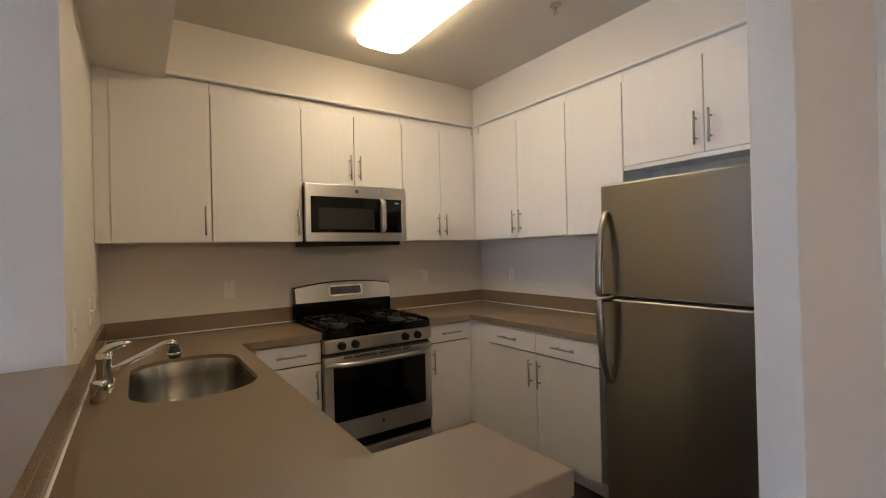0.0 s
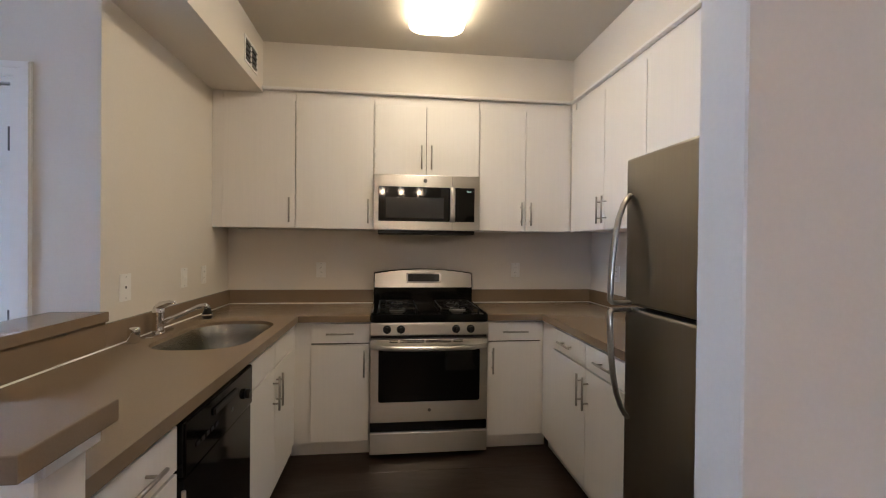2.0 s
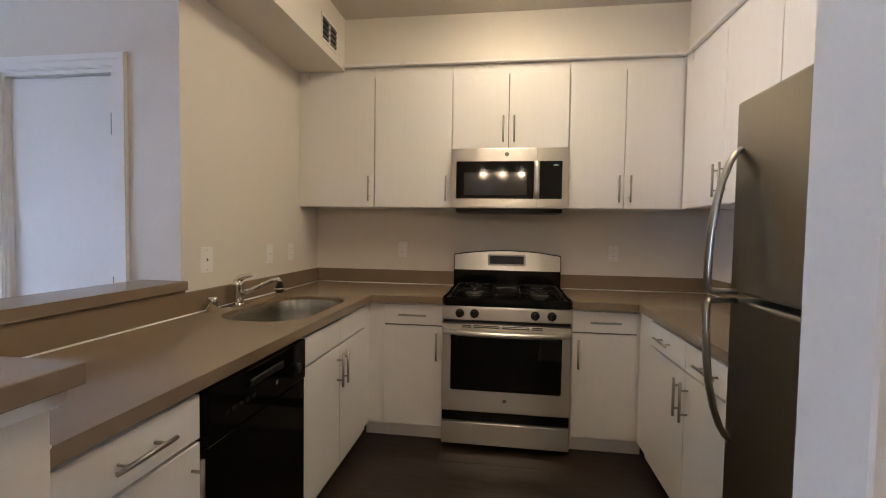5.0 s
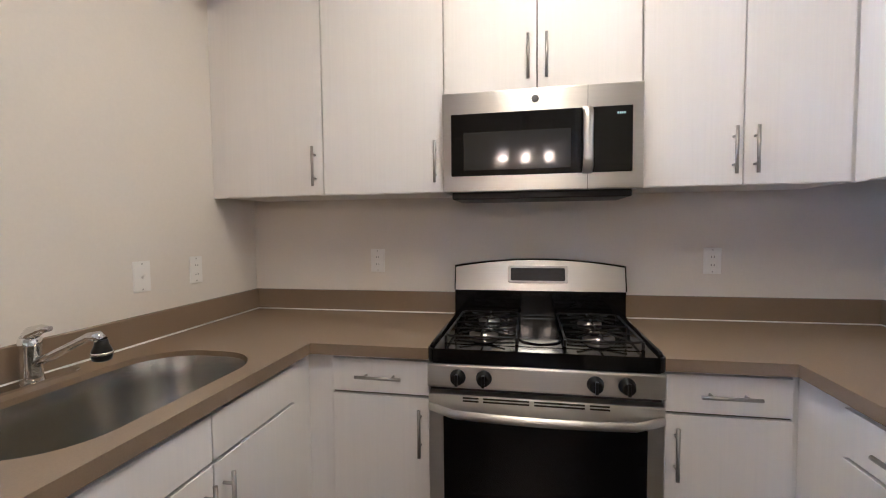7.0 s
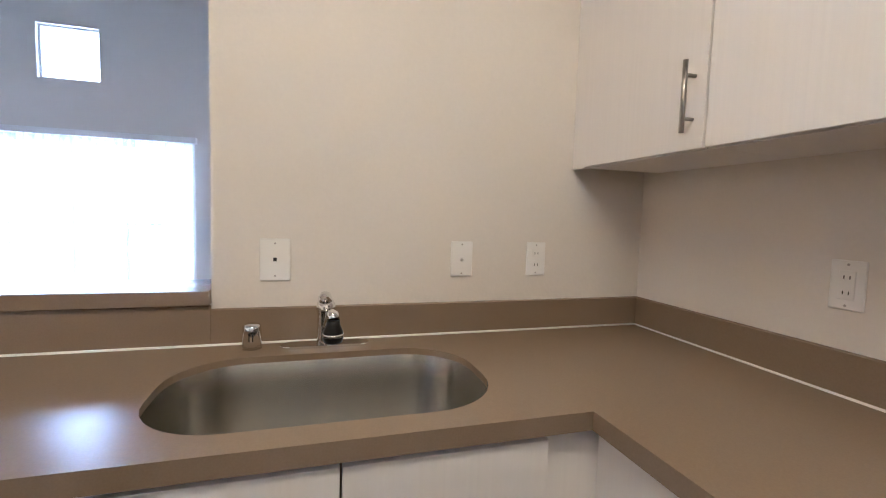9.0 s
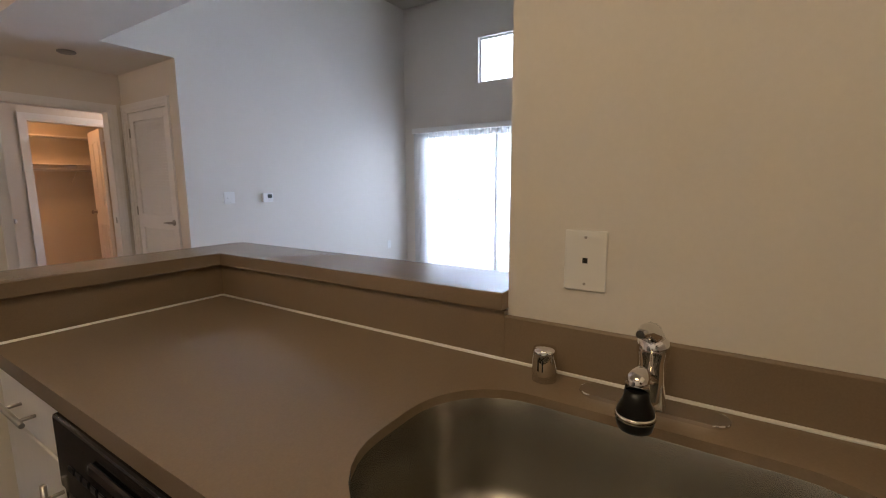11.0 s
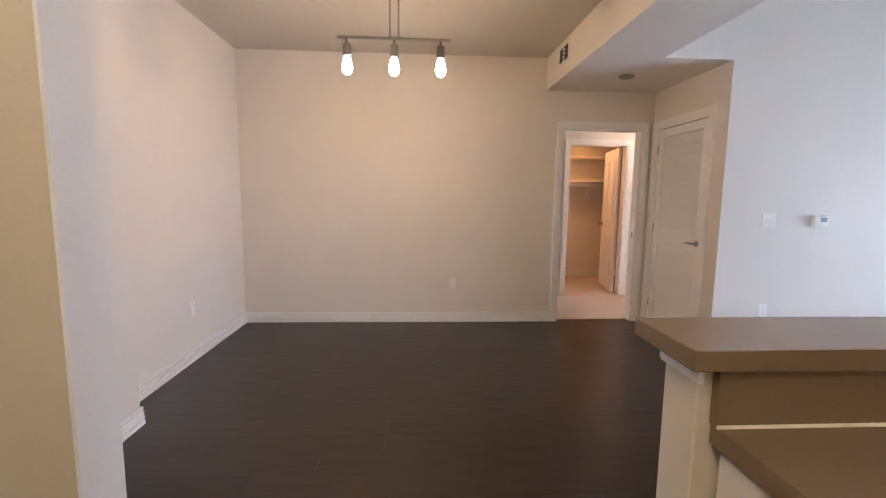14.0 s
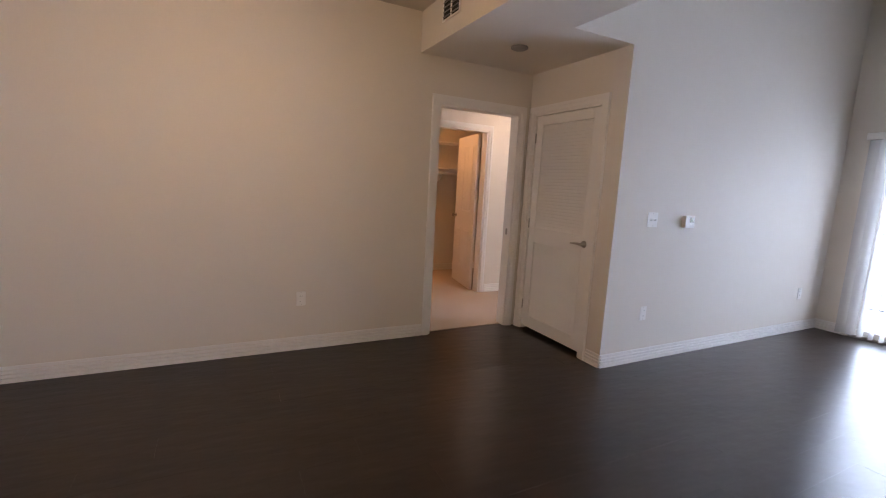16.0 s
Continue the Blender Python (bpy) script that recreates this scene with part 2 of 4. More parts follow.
# Unseen wall, added to stop sky showing through the closet door's gaps.
solid("wall_laundry_back", [(-3.6, -3.5, YD, YS - 0.12, 0, HL)], PAINT)
solid("wall_living", [(-6.11, CX - 0.12, YS - 0.12, YS, 0, HL)], PAINT, "tall painted living room wall", "wall")
SY0, SY1, SH = -5.0, -2.53, 2.06
WY0, WY1, WZ0, WZ1 = -4.05, -3.47, 2.67, 3.25
# Its end past the door wall is unseen, added to keep sky out.
solid("wall_window", [(-6.11, XW, -5.43, SY0, 0, HL), (-6.11, XW, SY1, 0.0, 0, HL), (-6.11, XW, SY0, SY1, SH, WZ0), (-6.11, XW, SY0, WY0, WZ0, WZ1), (-6.11, XW, WY1, SY1, WZ0, WZ1), (-6.11, XW, SY0, SY1, WZ1, HL)], PAINT, "tall wall with a sliding glass door and a small high window", "wall")
D2, D1, NH = (-2.333, -1.73), (-3.16, -2.571), 2.035
solid("wall_doors", [(XW, D1[0], YN, YN + 0.12, 0, HL), (D1[1], D2[0], YN, YN + 0.12, 0, HL), (D2[1], XL, YN, YN + 0.12, 0, HL), (D1[0], D1[1], YN, YN + 0.12, NH, HL), (D2[0], D2[1], YN, YN + 0.12, NH, HL), (XL, -1.08, YN + 0.001, YN + 0.12, H, HL)], PAINT, "painted wall with two white doors", "wall")
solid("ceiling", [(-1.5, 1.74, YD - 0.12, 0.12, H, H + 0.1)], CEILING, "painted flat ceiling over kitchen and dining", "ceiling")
# Stretched unseen over all the rooms so that no sky light leaks in.
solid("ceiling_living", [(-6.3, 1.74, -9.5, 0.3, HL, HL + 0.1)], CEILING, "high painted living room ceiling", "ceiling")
solid("soffit_beam", [(-2.095, -1.5, YD, YN, 2.44, HL), (CX - 0.12, -2.095, YD, YS, 2.44, HL)], PAINT, "dropped painted ceiling beam over the passage", "soffit")
solid("soffit_sink", [(XL, -1.077, YN, -0.3, 2.41, H)], PAINT, "dropped painted duct soffit over the sink", "soffit")
solid("soffit_cabinets", [(XL, XR, -0.302, 0, 2.446, H), (1.158, XR, -2.625, -0.302, 2.446, H)], PAINT, "painted soffit over the wall cabinets", "soffit")
KX, KY0, KY1 = -0.733, -2.73, -2.617
solid("wall_peninsula", [(-1.53, KX, KY0, KY1, 0, 1.03), (-1.53, XL - 0.002, KY1, YN, 0, 1.03)], PAINT, "low painted wall carrying the raised bar", "half wall", 0.003)
# bedroom and closet beyond the doorway
BH = 2.42
solid("wall_bedroom", [(-4.2, -4.1, -9.3, YD - 0.12, 0, HL), (-1.45, -1.35, -9.3, YD - 0.12, 0, HL), (-4.2, -1.35, -9.3, -9.2, 0, HL)], PAINT, "warmly lit bedroom wall", "wall")
QX0, QX1, QY = -3.0, -2.2, -7.72
solid("wall_walk_in_closet", [(-4.1, QX0, QY - 0.12, QY, 0, HL), (QX1, -1.45, QY - 0.12, QY, 0, HL), (QX0, QX1, QY - 0.12, QY, 2.06, HL)], PAINT, "bedroom wall with an open closet doorway", "wall")
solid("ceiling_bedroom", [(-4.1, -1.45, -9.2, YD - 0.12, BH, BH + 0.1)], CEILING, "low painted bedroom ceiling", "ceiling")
solid("ground", [(-6.3, 1.9, -9.5, 0.3, -0.3, -0.012)], SUBFLOOR, "dark floor slab under the planks", "floor")
solid("carpet", [(-4.1, -1.45, -9.2, YD - 0.06, -0.012, 0.006)], CARPET, "pale beige bedroom carpet", "carpet")


# ---- baseboards, casings, doors ----
def base_run(axis, fixed, a, b, out, name="baseboard"):
    """A grooved baseboard along x or y on the wall at fixed, standing out towards out."""
    steps = ((0, 0.03, 0.016), (0.034, 0.055, 0.014), (0.059, 0.08, 0.012), (0.084, 0.108, 0.009))
    bm = bmesh.new()
    for z0, z1, d in steps:
        p, q = sorted((fixed, fixed + out * d))
        (box(bm, a, b, p, q, z0, z1, bevel=0.002) if axis == "x" else box(bm, p, q, a, b, z0, z1, bevel=0.002))
    return tagged(new(name, mesh(name, bm, TRIM)), "white grooved wooden baseboard", "baseboard", "", "structure")


base_run("x", YD, -1.62, 1.62, 1)
base_run("y", 1.62, YD, -4.35, -1)
base_run("y", 1.42, -4.366, -2.75, -1)
base_run("x", -2.75, 0.43, 1.42, -1)
base_run("y", 0.437, -2.75, -2.625, -1)
base_run("x", YS, XW, CX, 1)
base_run("y", CX, -5.46, YS, 1)
base_run("y", XW, YS, SY0 - 0.02, 1)
base_run("y", XW, SY1 + 0.02, YN, 1)
base_run("x", YN, XW, -3.24, -1)
base_run("x", YN, -2.49, -2.41, -1)
base_run("x", YN, -1.65, -1.53, -1)
base_run("x", KY0, -1.53, KX, -1)
base_run("y", -1.53, KY0, YN, -1)
base_run("y", KX, KY0, KY1, 1)
base_run("x", QY, -4.1, QX0 - 0.07, 1)
base_run("x", -9.2, -4.1, -1.45, 1)
base_run("y", -4.1, -9.2, YD - 0.13, 1)


def casing(name, axis, fixed, a, b, top, out, w=0.066, label="white moulded door casing"):
    """Two stiles and a head with mitred corners, each of three steps, round an opening from a to b."""
    root = thing(name, label, "door casing", kind="structure")
    for piece in ("stile_a", "stile_b", "head"):
        bm = bmesh.new()
        for f0, f1, d in ((0.0, 1.0, 0.010), (0.12, 0.90, 0.014), (0.55, 0.95, 0.019)):
            i, o = f0 * w, f1 * w
            quad = {"stile_a": ((a - o, 0), (a - i, 0), (a - i, top + i), (a - o, top + o)),
                    "stile_b": ((b + i, 0), (b + o, 0), (b + o, top + o), (b + i, top + i)),
                    "head": ((a - i, top + i), (b + i, top + i), (b + o, top + o), (a - o, top + o))}[piece]
            rows = [[bm.verts.new((p, q, z) if axis == "x" else (q, p, z)) for p, z in quad] for q in (fixed, fixed + out * d)]
            bm.faces.new(rows[0]), bm.faces.new(rows[1][::-1])
            for k in range(4):
                bm.faces.new((rows[0][k], rows[0][(k + 1) % 4], rows[1][(k + 1) % 4], rows[1][k]))
        part(piece[:5].rstrip("_"), bm, TRIM, root)
    return root


def jamb(axis, lo, hi, a, b, top):
    bm = bmesh.new()
    for q0, q1, z0, z1 in ((a, a + 0.018, 0, top), (b - 0.018, b, 0, top), (a + 0.018, b - 0.018, top - 0.018, top)):
        box(bm, q0, q1, lo, hi, z0, z1) if axis == "x" else box(bm, lo, hi, q0, q1, z0, z1)
    return tagged(new("door_jamb", mesh("door_jamb", bm, TRIM)), "white painted door jamb", "jamb", "", "structure")


casing("trim_bedroom_door", "x", YD, DX0, DX1, DH, 1)
jamb("x", YD - 0.121, YD + 0.001, DX0, DX1, DH)
solid("strike_plate", [(DX0 + 0.018, DX0 + 0.020, YD - 0.075, YD - 0.045, 0.92, 0.98)], NICKEL, "small nickel strike plate on the door jamb", "strike plate")
casing("trim_laundry_door", "y", CX, -6.375, -5.535, DH, 1)
jamb("y", CX - 0.121, CX + 0.001, -6.375, -5.535, DH)
casing("trim_hall_door", "x", YN, D1[0], D1[1], NH, -1)
jamb("x", YN - 0.001, YN + 0.121, D1[0], D1[1], NH)
casing("trim_storage_door", "x", YN, D2[0], D2[1], NH, -1)
jamb("x", YN - 0.001, YN + 0.121, D2[0], D2[1], NH)
casing("trim_closet_door", "x", QY, QX0, QX1, 2.06, 1)
jamb("x", QY - 0.121, QY + 0.001, QX0, QX1, 2.06)


def lever(parent, x, z, toward, y=0.0):
    """A lever handle on the face y = 0 of a door, in the door's own axes."""
    h = part("door_handle", lathe(bmesh.new(), [(0.026, 0), (0.030, 0.004), (0.027, 0.012), (0.012, 0.014), (0.011, 0.045), (0.008, 0.05)], (x, y, z), "y"), NICKEL, parent, "brushed nickel lever handle")
    part("lever", tube(bmesh.new(), [(x, y - 0.045, z), (x + toward * 0.03, y - 0.050, z + 0.002), (x + toward * 0.07, y - 0.048, z), (x + toward * 0.115, y - 0.046, z - 0.004)], [0.011, 0.010, 0.008, 0.006]), NICKEL, h)


def knob(parent, x, y, z, side):
    part("door_knob", lathe(bmesh.new(), [(0.026, 0), (0.028, 0.004), (0.012, 0.010), (0.011, 0.03), (0.024, 0.04), (0.027, 0.052), (0.02, 0.062), (0.004, 0.066)] if side < 0 else [(0.026, 0), (0.028, -0.004), (0.012, -0.010), (0.011, -0.03), (0.024, -0.04), (0.027, -0.052), (0.02, -0.062), (0.004, -0.066)], (x, y, z), "y"), NICKEL, parent, "brushed nickel knob")


def panel_door(name, label, w, h, at, panels=(), t=0.035, kind="structure"):
    root = thing(name, label, "door", at, kind=kind)
    bm = B(0, w, 0, t, 0.008, h, bevel=0.002)
    part("leaf", bm, DOORPAINT, root)
    for x0, x1, z0, z1 in panels:
        for y0, s in ((0, -1), (t, 1)):
            pb = bmesh.new()
            for i, d in ((0, 0.004), (0.016, 0.008)):
                a, b = sorted((y0, y0 + s * d))
                if i == 0:
                    for q in ((x0, x1, z0, z0 + 0.014), (x0, x1, z1 - 0.014, z1), (x0, x0 + 0.014, z0 + 0.014, z1 - 0.014), (x1 - 0.014, x1, z0 + 0.014, z1 - 0.014)):
                        box(pb, q[0], q[1], a, b, q[2], q[3], bevel=0.0018)
                else:
                    box(pb, x0 + 0.03, x1 - 0.03, a, b, z0 + 0.03, z1 - 0.03, bevel=0.006)
            part("panel", pb, DOORPAINT, root)
    return root


def six_panel(w, h):
    a, m = 0.105, 0.06
    c = w / 2
    cols = ((a, c - m / 2 - 0.02), (c + m / 2 + 0.02, w - a))
    rows = ((0.22, 0.80), (1.02, 1.90))
    return [(x0, x1, z0, z1) for x0, x1 in cols for z0, z1 in rows]


w1 = D1[1] - D1[0] - 0.042
d = panel_door("door_1", "closed white panelled hall door", w1, NH - 0.022, pose(D1[0] + 0.021, YN + 0.012, 0), [(a, b, z0, z1) for a, b in ((0.105, 0.21), (0.338, 0.443)) for z0, z1 in ((0.22, 0.80), (1.045, 1.92))])
lever(d, w1 - 0.06, 0.94, -1)
w2 = D2[1] - D2[0] - 0.042
d = panel_door("door_2", "closed plain white storage door", w2, NH - 0.024, pose(D2[0] + 0.021, YN + 0.022, 0))
for hz in (0.25, 1.03, 1.79):
    part("hinge", B(w2 - 0.020, w2 - 0.002, -0.005, 0.001, hz - 0.05, hz + 0.05, bevel=0.001), EMBLEM, d, "dark nickel butt hinge")
wb = DX1 - DX0 - 0.044
d = panel_door("door_3", "open white panelled bedroom door", wb, DH - 0.022, pose(DX1 - 0.022, YD - 0.10, 0, 0, 0, 180 + 79), six_panel(wb, DH))
knob(d, wb - 0.06, 0, 0.95, -1), knob(d, wb - 0.06, 0.035, 0.95, 1)
d = panel_door("door_5", "open white panelled closet door", 0.76, 2.035, pose(QX0 + 0.03, QY - 0.13, 0, 0, 0, -100), six_panel(0.76, 2.03))
knob(d, 0.70, 0, 0.95, -1), knob(d, 0.70, 0.035, 0.95, 1)


def louvre_door():
    w, h, t = 0.796, DH - 0.022, 0.035
    root = thing("door_4", "closed white louvred laundry closet door", "door", pose(CX - 0.016, -6.353, 0, 0, 0, 90), kind="structure")
    st, z = 0.085, (0.035, 0.15, 0.875, 1.02, 1.965, h)
    part("stile", B(0, st, 0, t, z[0], h, bevel=0.002), DOORPAINT, root)
    part("stile", B(w - st, w, 0, t, z[0], h, bevel=0.002), DOORPAINT, root)
    for a, b in ((z[0], z[1]), (z[2], z[3]), (z[4], z[5])):
        part("rail", B(st, w - st, 0, t, a, b, bevel=0.002), DOORPAINT, root)
    part("backing", B(st, w - st, t - 0.006, t - 0.002, z[1], z[4]), DOORPAINT, root)
    slat = mesh("slat", box(bmesh.new(), st, w - st, -0.002, 0.002, -0.019, 0.019, bevel=0.0015), DOORPAINT)
    for a, b in ((z[1], z[2]), (z[3], z[4])):
        n = int((b - a) / 0.0285)
        for k in range(n):
            ob = new("slat", slat)
            ob.parent = root
            ob.matrix_basis = pose(0, 0.016, a + (k + 0.5) * (b - a) / n, -27, 0, 0)
    lever(root, w - 0.055, 0.95, -1)
    for hz in (0.25, 1.05, 1.85):
        part("hinge", tube(bmesh.new(), [(-0.006, -0.004, hz - 0.045), (-0.006, -0.004, hz + 0.045)], 0.007), NICKEL, root, "nickel butt hinge")


louvre_door()


# ---- kitchen cabinets ----
def bar_handle(parent, x, z, length, upright=True):
    a, b = -length / 2, length / 2
    bm = bmesh.new()
    at = (lambda s, y: (x, y, z + s)) if upright else (lambda s, y: (x + s, y, z))
    tube(bm, [at(a, -0.032), at(b, -0.032)], 0.006)
    for s in (a + length * 0.2, b - length * 0.2):
        tube(bm, [at(s, 0), at(s, -0.032)], 0.0045, 8)
    part("handle", bm, HANDLE, parent, "brushed nickel bar handle")


def front(parent, name, x0, x1, z0, z1, handle=None):
    g = 0.0024
    ob = part(name, B(x0 + g, x1 - g, -0.019, -0.001, z0 + g, z1 - g, bevel=0.0012), LAMINATE, parent)
    if handle:
        bar_handle(ob, handle[0], handle[1], 0.17, handle[2])
        ob.children[0].matrix_basis = pose(0, -0.019, 0)
    return ob


def base_cabinet(label, at, w, drawers=(), doors=(), depth=0.58, fill=(0, 0), inside=0.872):
    """Axes: x along the front, y into the wall. doors: (x0, x1, handle side); fill: filler strips beside it."""
    root = thing("base_cabinet", label, "cabinet", at, "kitchen base cabinets")
    part("body", B(0, w, 0, depth, 0.1, inside), LAMINATE, root)
    if inside < 0.8:
        part("face_rail", B(0, w, 0, 0.016, inside, 0.872), LAMINATE, root)
    # Dark sheet behind the fronts: gap shade put in as colour.
    part("carcass_edge", B(0.002, w - 0.002, -0.0009, 0.0, 0.107, 0.86), GAP_SHADE, root, "dark sheet standing in for shade in the door gaps")
    part("toe_kick", B(-fill[0] - (0.03 if fill[0] else 0), w + fill[1] + (0.03 if fill[1] else 0), 0.05, 0.07, 0, 0.1), LAMINATE, root)
    for a, b in ((-fill[0] - 0.01, 0), (w, w + fill[1] + 0.01)):
        if b - a > 0.011:
            part("filler", B(a, b, -0.004, 0.012, 0.1, 0.872), LAMINATE, root)
    for x0, x1, pull in drawers:
        front(root, "drawer_front", x0, x1, 0.735, 0.862, ((x0 + x1) / 2, 0.80, False) if pull else None)
    for x0, x1, s in doors:
        front(root, "door", x0, x1, 0.105, 0.73, (x1 - 0.035 if s > 0 else x0 + 0.035, 0.61, True))
    return root


def wall_cabinet(label, at, w, z0, z1, doors, depth=0.3, fill=(0, 0)):
    root = thing("wall_cabinet", label, "cabinet", at, "kitchen wall cabinets")
    part("body", B(0, w, 0, depth, z0, z1 + 0.065), LAMINATE, root)
    # Same painted gap shade, here behind the wall cabinet doors.
    part("carcass_edge", B(0.002, w - 0.002, -0.0009, 0.0, z0 + 0.003, z1 - 0.003), GAP_SHADE, root, "dark sheet standing in for shade in the door gaps")
    for a, b in ((-fill[0], 0), (w, w + fill[1])):
        if b - a > 0.001:
            part("filler", B(a, b, -0.012, 0.01, z0, z1 + 0.065), LAMINATE, root)
    for x0, x1, s in doors:
        front(root, "door", x0, x1, z0, z1, (x1 - 0.035 if s > 0 else x0 + 0.035, z0 + 0.125, True) if s else None)
    return root


UZ0, UZ1 = 1.476, 2.362
RX0, RX1 = -0.318, 0.444      # the range
uy = -0.296
wall_cabinet("whitewashed wood-grain wall cabinet with a single door", pose(-1.335, uy, 0), 0.48, UZ0, UZ1, [(0, 0.48, 1)], 0.294, fill=(0.068, 0))
wall_cabinet("whitewashed wood-grain wall cabinet beside the microwave", pose(-0.853, uy, 0), 0.535, UZ0, UZ1, [(0, 0.535, 1)], 0.294)
wall_cabinet("short whitewashed two-door cabinet over the microwave", pose(RX0 + 0.001, uy, 0), 0.76, 1.866, UZ1, [(0, 0.373, 1), (0.373, 0.76, -1)], 0.294)
wall_cabinet("whitewashed two-door wall cabinet in the corner", pose(0.446, uy, 0), 0.69, UZ0, UZ1, [(0, 0.346, 1), (0.346, 0.69, -1)], 0.294, fill=(0, 0.018))
ux = 1.156
wall_cabinet("whitewashed two-door wall cabinet on the side wall", pose(ux, -0.38, 0, 0, 0, -90), 0.914, UZ0, UZ1, [(0, 0.457, 1), (0.457, 0.914, -1)], 0.298, fill=(0.064, 0))
wall_cabinet("whitewashed single-door wall cabinet beside the refrigerator", pose(ux, -1.296, 0, 0, 0, -90), 0.42, UZ0, UZ1, [(0, 0.42, 1)], 0.298)
wall_cabinet("short whitewashed two-door cabinet over the refrigerator", pose(ux, -1.718, 0, 0, 0, -90), 0.905, 1.86, UZ1, [(0, 0.452, 1), (0.452, 0.905, -1)], 0.298)
solid("trim_crown", [(XL, 1.125, -0.335, -0.303, 2.428, 2.446), (1.125, 1.157, -2.625, -0.303, 2.428, 2.446)], LAMINATE, "thin pale trim over the wall cabinets", "trim", 0.003)
solid("trim_fridge_cabinet", [(1.14, 1.16, -2.62, -1.72, 1.835, 1.858)], LAMINATE, "pale rail under the cabinet", "trim")

by = -0.60
base_cabinet("whitewashed base cabinet with one drawer and one door", pose(-0.69, by, 0), 0.37, [(0, 0.37, True)], [(0, 0.37, 1)], fill=(0.1, 0))
base_cabinet("whitewashed base cabinet with one drawer beside the range", pose(0.448, by, 0), 0.37, [(0, 0.37, True)], [(0, 0.37, -1)], fill=(0, 0.022))
bl = -0.795
base_cabinet("whitewashed base cabinet at the peninsula end", pose(bl, -2.6, 0, 0, 0, 90), 0.42, [(0, 0.42, True)], [(0, 0.42, 1)])
base_cabinet("whitewashed sink base cabinet with two doors", pose(bl, -1.55, 0, 0, 0, 90), 0.82, [(0, 0.41, False), (0.41, 0.82, False)], [(0, 0.41, 1), (0.41, 0.82, -1)], fill=(0, 0.12), inside=0.66)
br = 0.84
base_cabinet("whitewashed base cabinet with two drawers and two doors", pose(br, -0.82, 0, 0, 0, -90), 0.93, [(0, 0.465, True), (0.465, 0.93, True)], [(0, 0.465, 1), (0.465, 0.93, -1)], fill=(0.21, 0))

# ---- worktop with its upstands and bar ----
CT0, CT1 = 0.874, 0.914
SX0, SX1, SY_0, SY_1, SR = -1.257, -0.835, -1.51, -0.785, 0.17
top = thing("worktop", "taupe quartz worktop with a thick straight edge", "countertop")
CE = -0.765


def ringed(bm, outer, inner, z0, z1):
    """A slab between a rectangle and a rounded hole with the same number of points."""
    n = len(inner)
    rows = [[bm.verts.new((x, y, z)) for x, y in pts] for pts, z in ((outer, z0), (outer, z1), (inner, z1), (inner, z1 - 0.018))]
    for a, b in zip(rows, rows[1:] + rows[:1]):
        for k in range(n):
            bm.faces.new((a[k], a[(k + 1) % n], b[(k + 1) % n], b[k]))
    return bm


hole = loop_round(SX0, SX1, SY_0, SY_1, SR)
ox0, ox1, oy0, oy1 = XL + 0.003, CE, -1.62, -0.70
cxm, cym = (SX0 + SX1) / 2, (SY_0 + SY_1) / 2


def to_rect(p):
    dx, dy = p[0] - cxm, p[1] - cym
    k = min(((ox1 if dx > 0 else ox0) - cxm) / dx if abs(dx) > 1e-6 else 9e9, ((oy1 if dy > 0 else oy0) - cym) / dy if abs(dy) > 1e-6 else 9e9)
    return (cxm + dx * k, cym + dy * k)


outer = [to_rect(p) for p in hole]
for corner in ((ox0, oy0), (ox0, oy1), (ox1, oy0), (ox1, oy1)):
    k = min(range(len(outer)), key=lambda i: (outer[i][0] - corner[0]) ** 2 + (outer[i][1] - corner[1]) ** 2)
    outer[k] = corner
part("sink_slab", ringed(bmesh.new(), outer, hole, CT0, CT1), QUARTZ, top)
part("slab", B(XL + 0.003, CE, KY1 + 0.001, -1.62, CT0, CT1), QUARTZ, top)
part("slab", B(XL + 0.003, CE, -0.70, -0.64, CT0, CT1), QUARTZ, top)
part("slab", B(XL + 0.003, RX0 - 0.003, -0.64, -0.003, CT0, CT1), QUARTZ, top)
part("slab", B(RX1 + 0.003, XR - 0.003, -0.64, -0.003, CT0, CT1), QUARTZ, top)
part("slab", B(0.815, XR - 0.003, -1.79, -0.64, CT0, CT1), QUARTZ, top)
UP = 1.017
for b in ((XL + 0.022, RX0 - 0.003, -0.021, -0.002), (RX1 + 0.003, XR - 0.022, -0.021, -0.002), (XL + 0.002, XL + 0.021, YN, -0.002), (XR - 0.021, XR - 0.002, -1.79, -0.002)):
    part("upstand", B(*b, CT1 + 0.001, UP, bevel=0.002), QUARTZ, top)
part("upstand", B(XL + 0.002, XL + 0.021, KY1 + 0.02, YN, CT1 + 0.001, 1.028), QUARTZ, top)
part("upstand", B(XL + 0.002, -0.762, KY1 + 0.001, KY1 + 0.02, CT1 + 0.001, 1.028), QUARTZ, top)
for pts in ([(XL + 0.024, KY1 + 0.022), (XL + 0.024, -0.024), (RX0 - 0.005, -0.024)], [(RX1 + 0.005, -0.024), (XR - 0.024, -0.024), (XR - 0.024, -1.79)], [(XL + 0.024, KY1 + 0.023), (-0.764, KY1 + 0.023)]):
    bm = bmesh.new()
    for p, q in zip(pts, pts[1:]):
        tube(bm, [(*p, CT1 + 0.001), (*q, CT1 + 0.001)], 0.0045, 6)
    part("caulk_line", bm, CAULK, top, "white caulk bead")

bar = thing("breakfast_bar", "raised L-shaped taupe quartz breakfast bar", "bar counter")
BZ0, BZ1 = 1.031, 1.073
bx0, bxi, bxe, byf, byi = -1.60, -1.371, -0.70, -2.808, -2.582
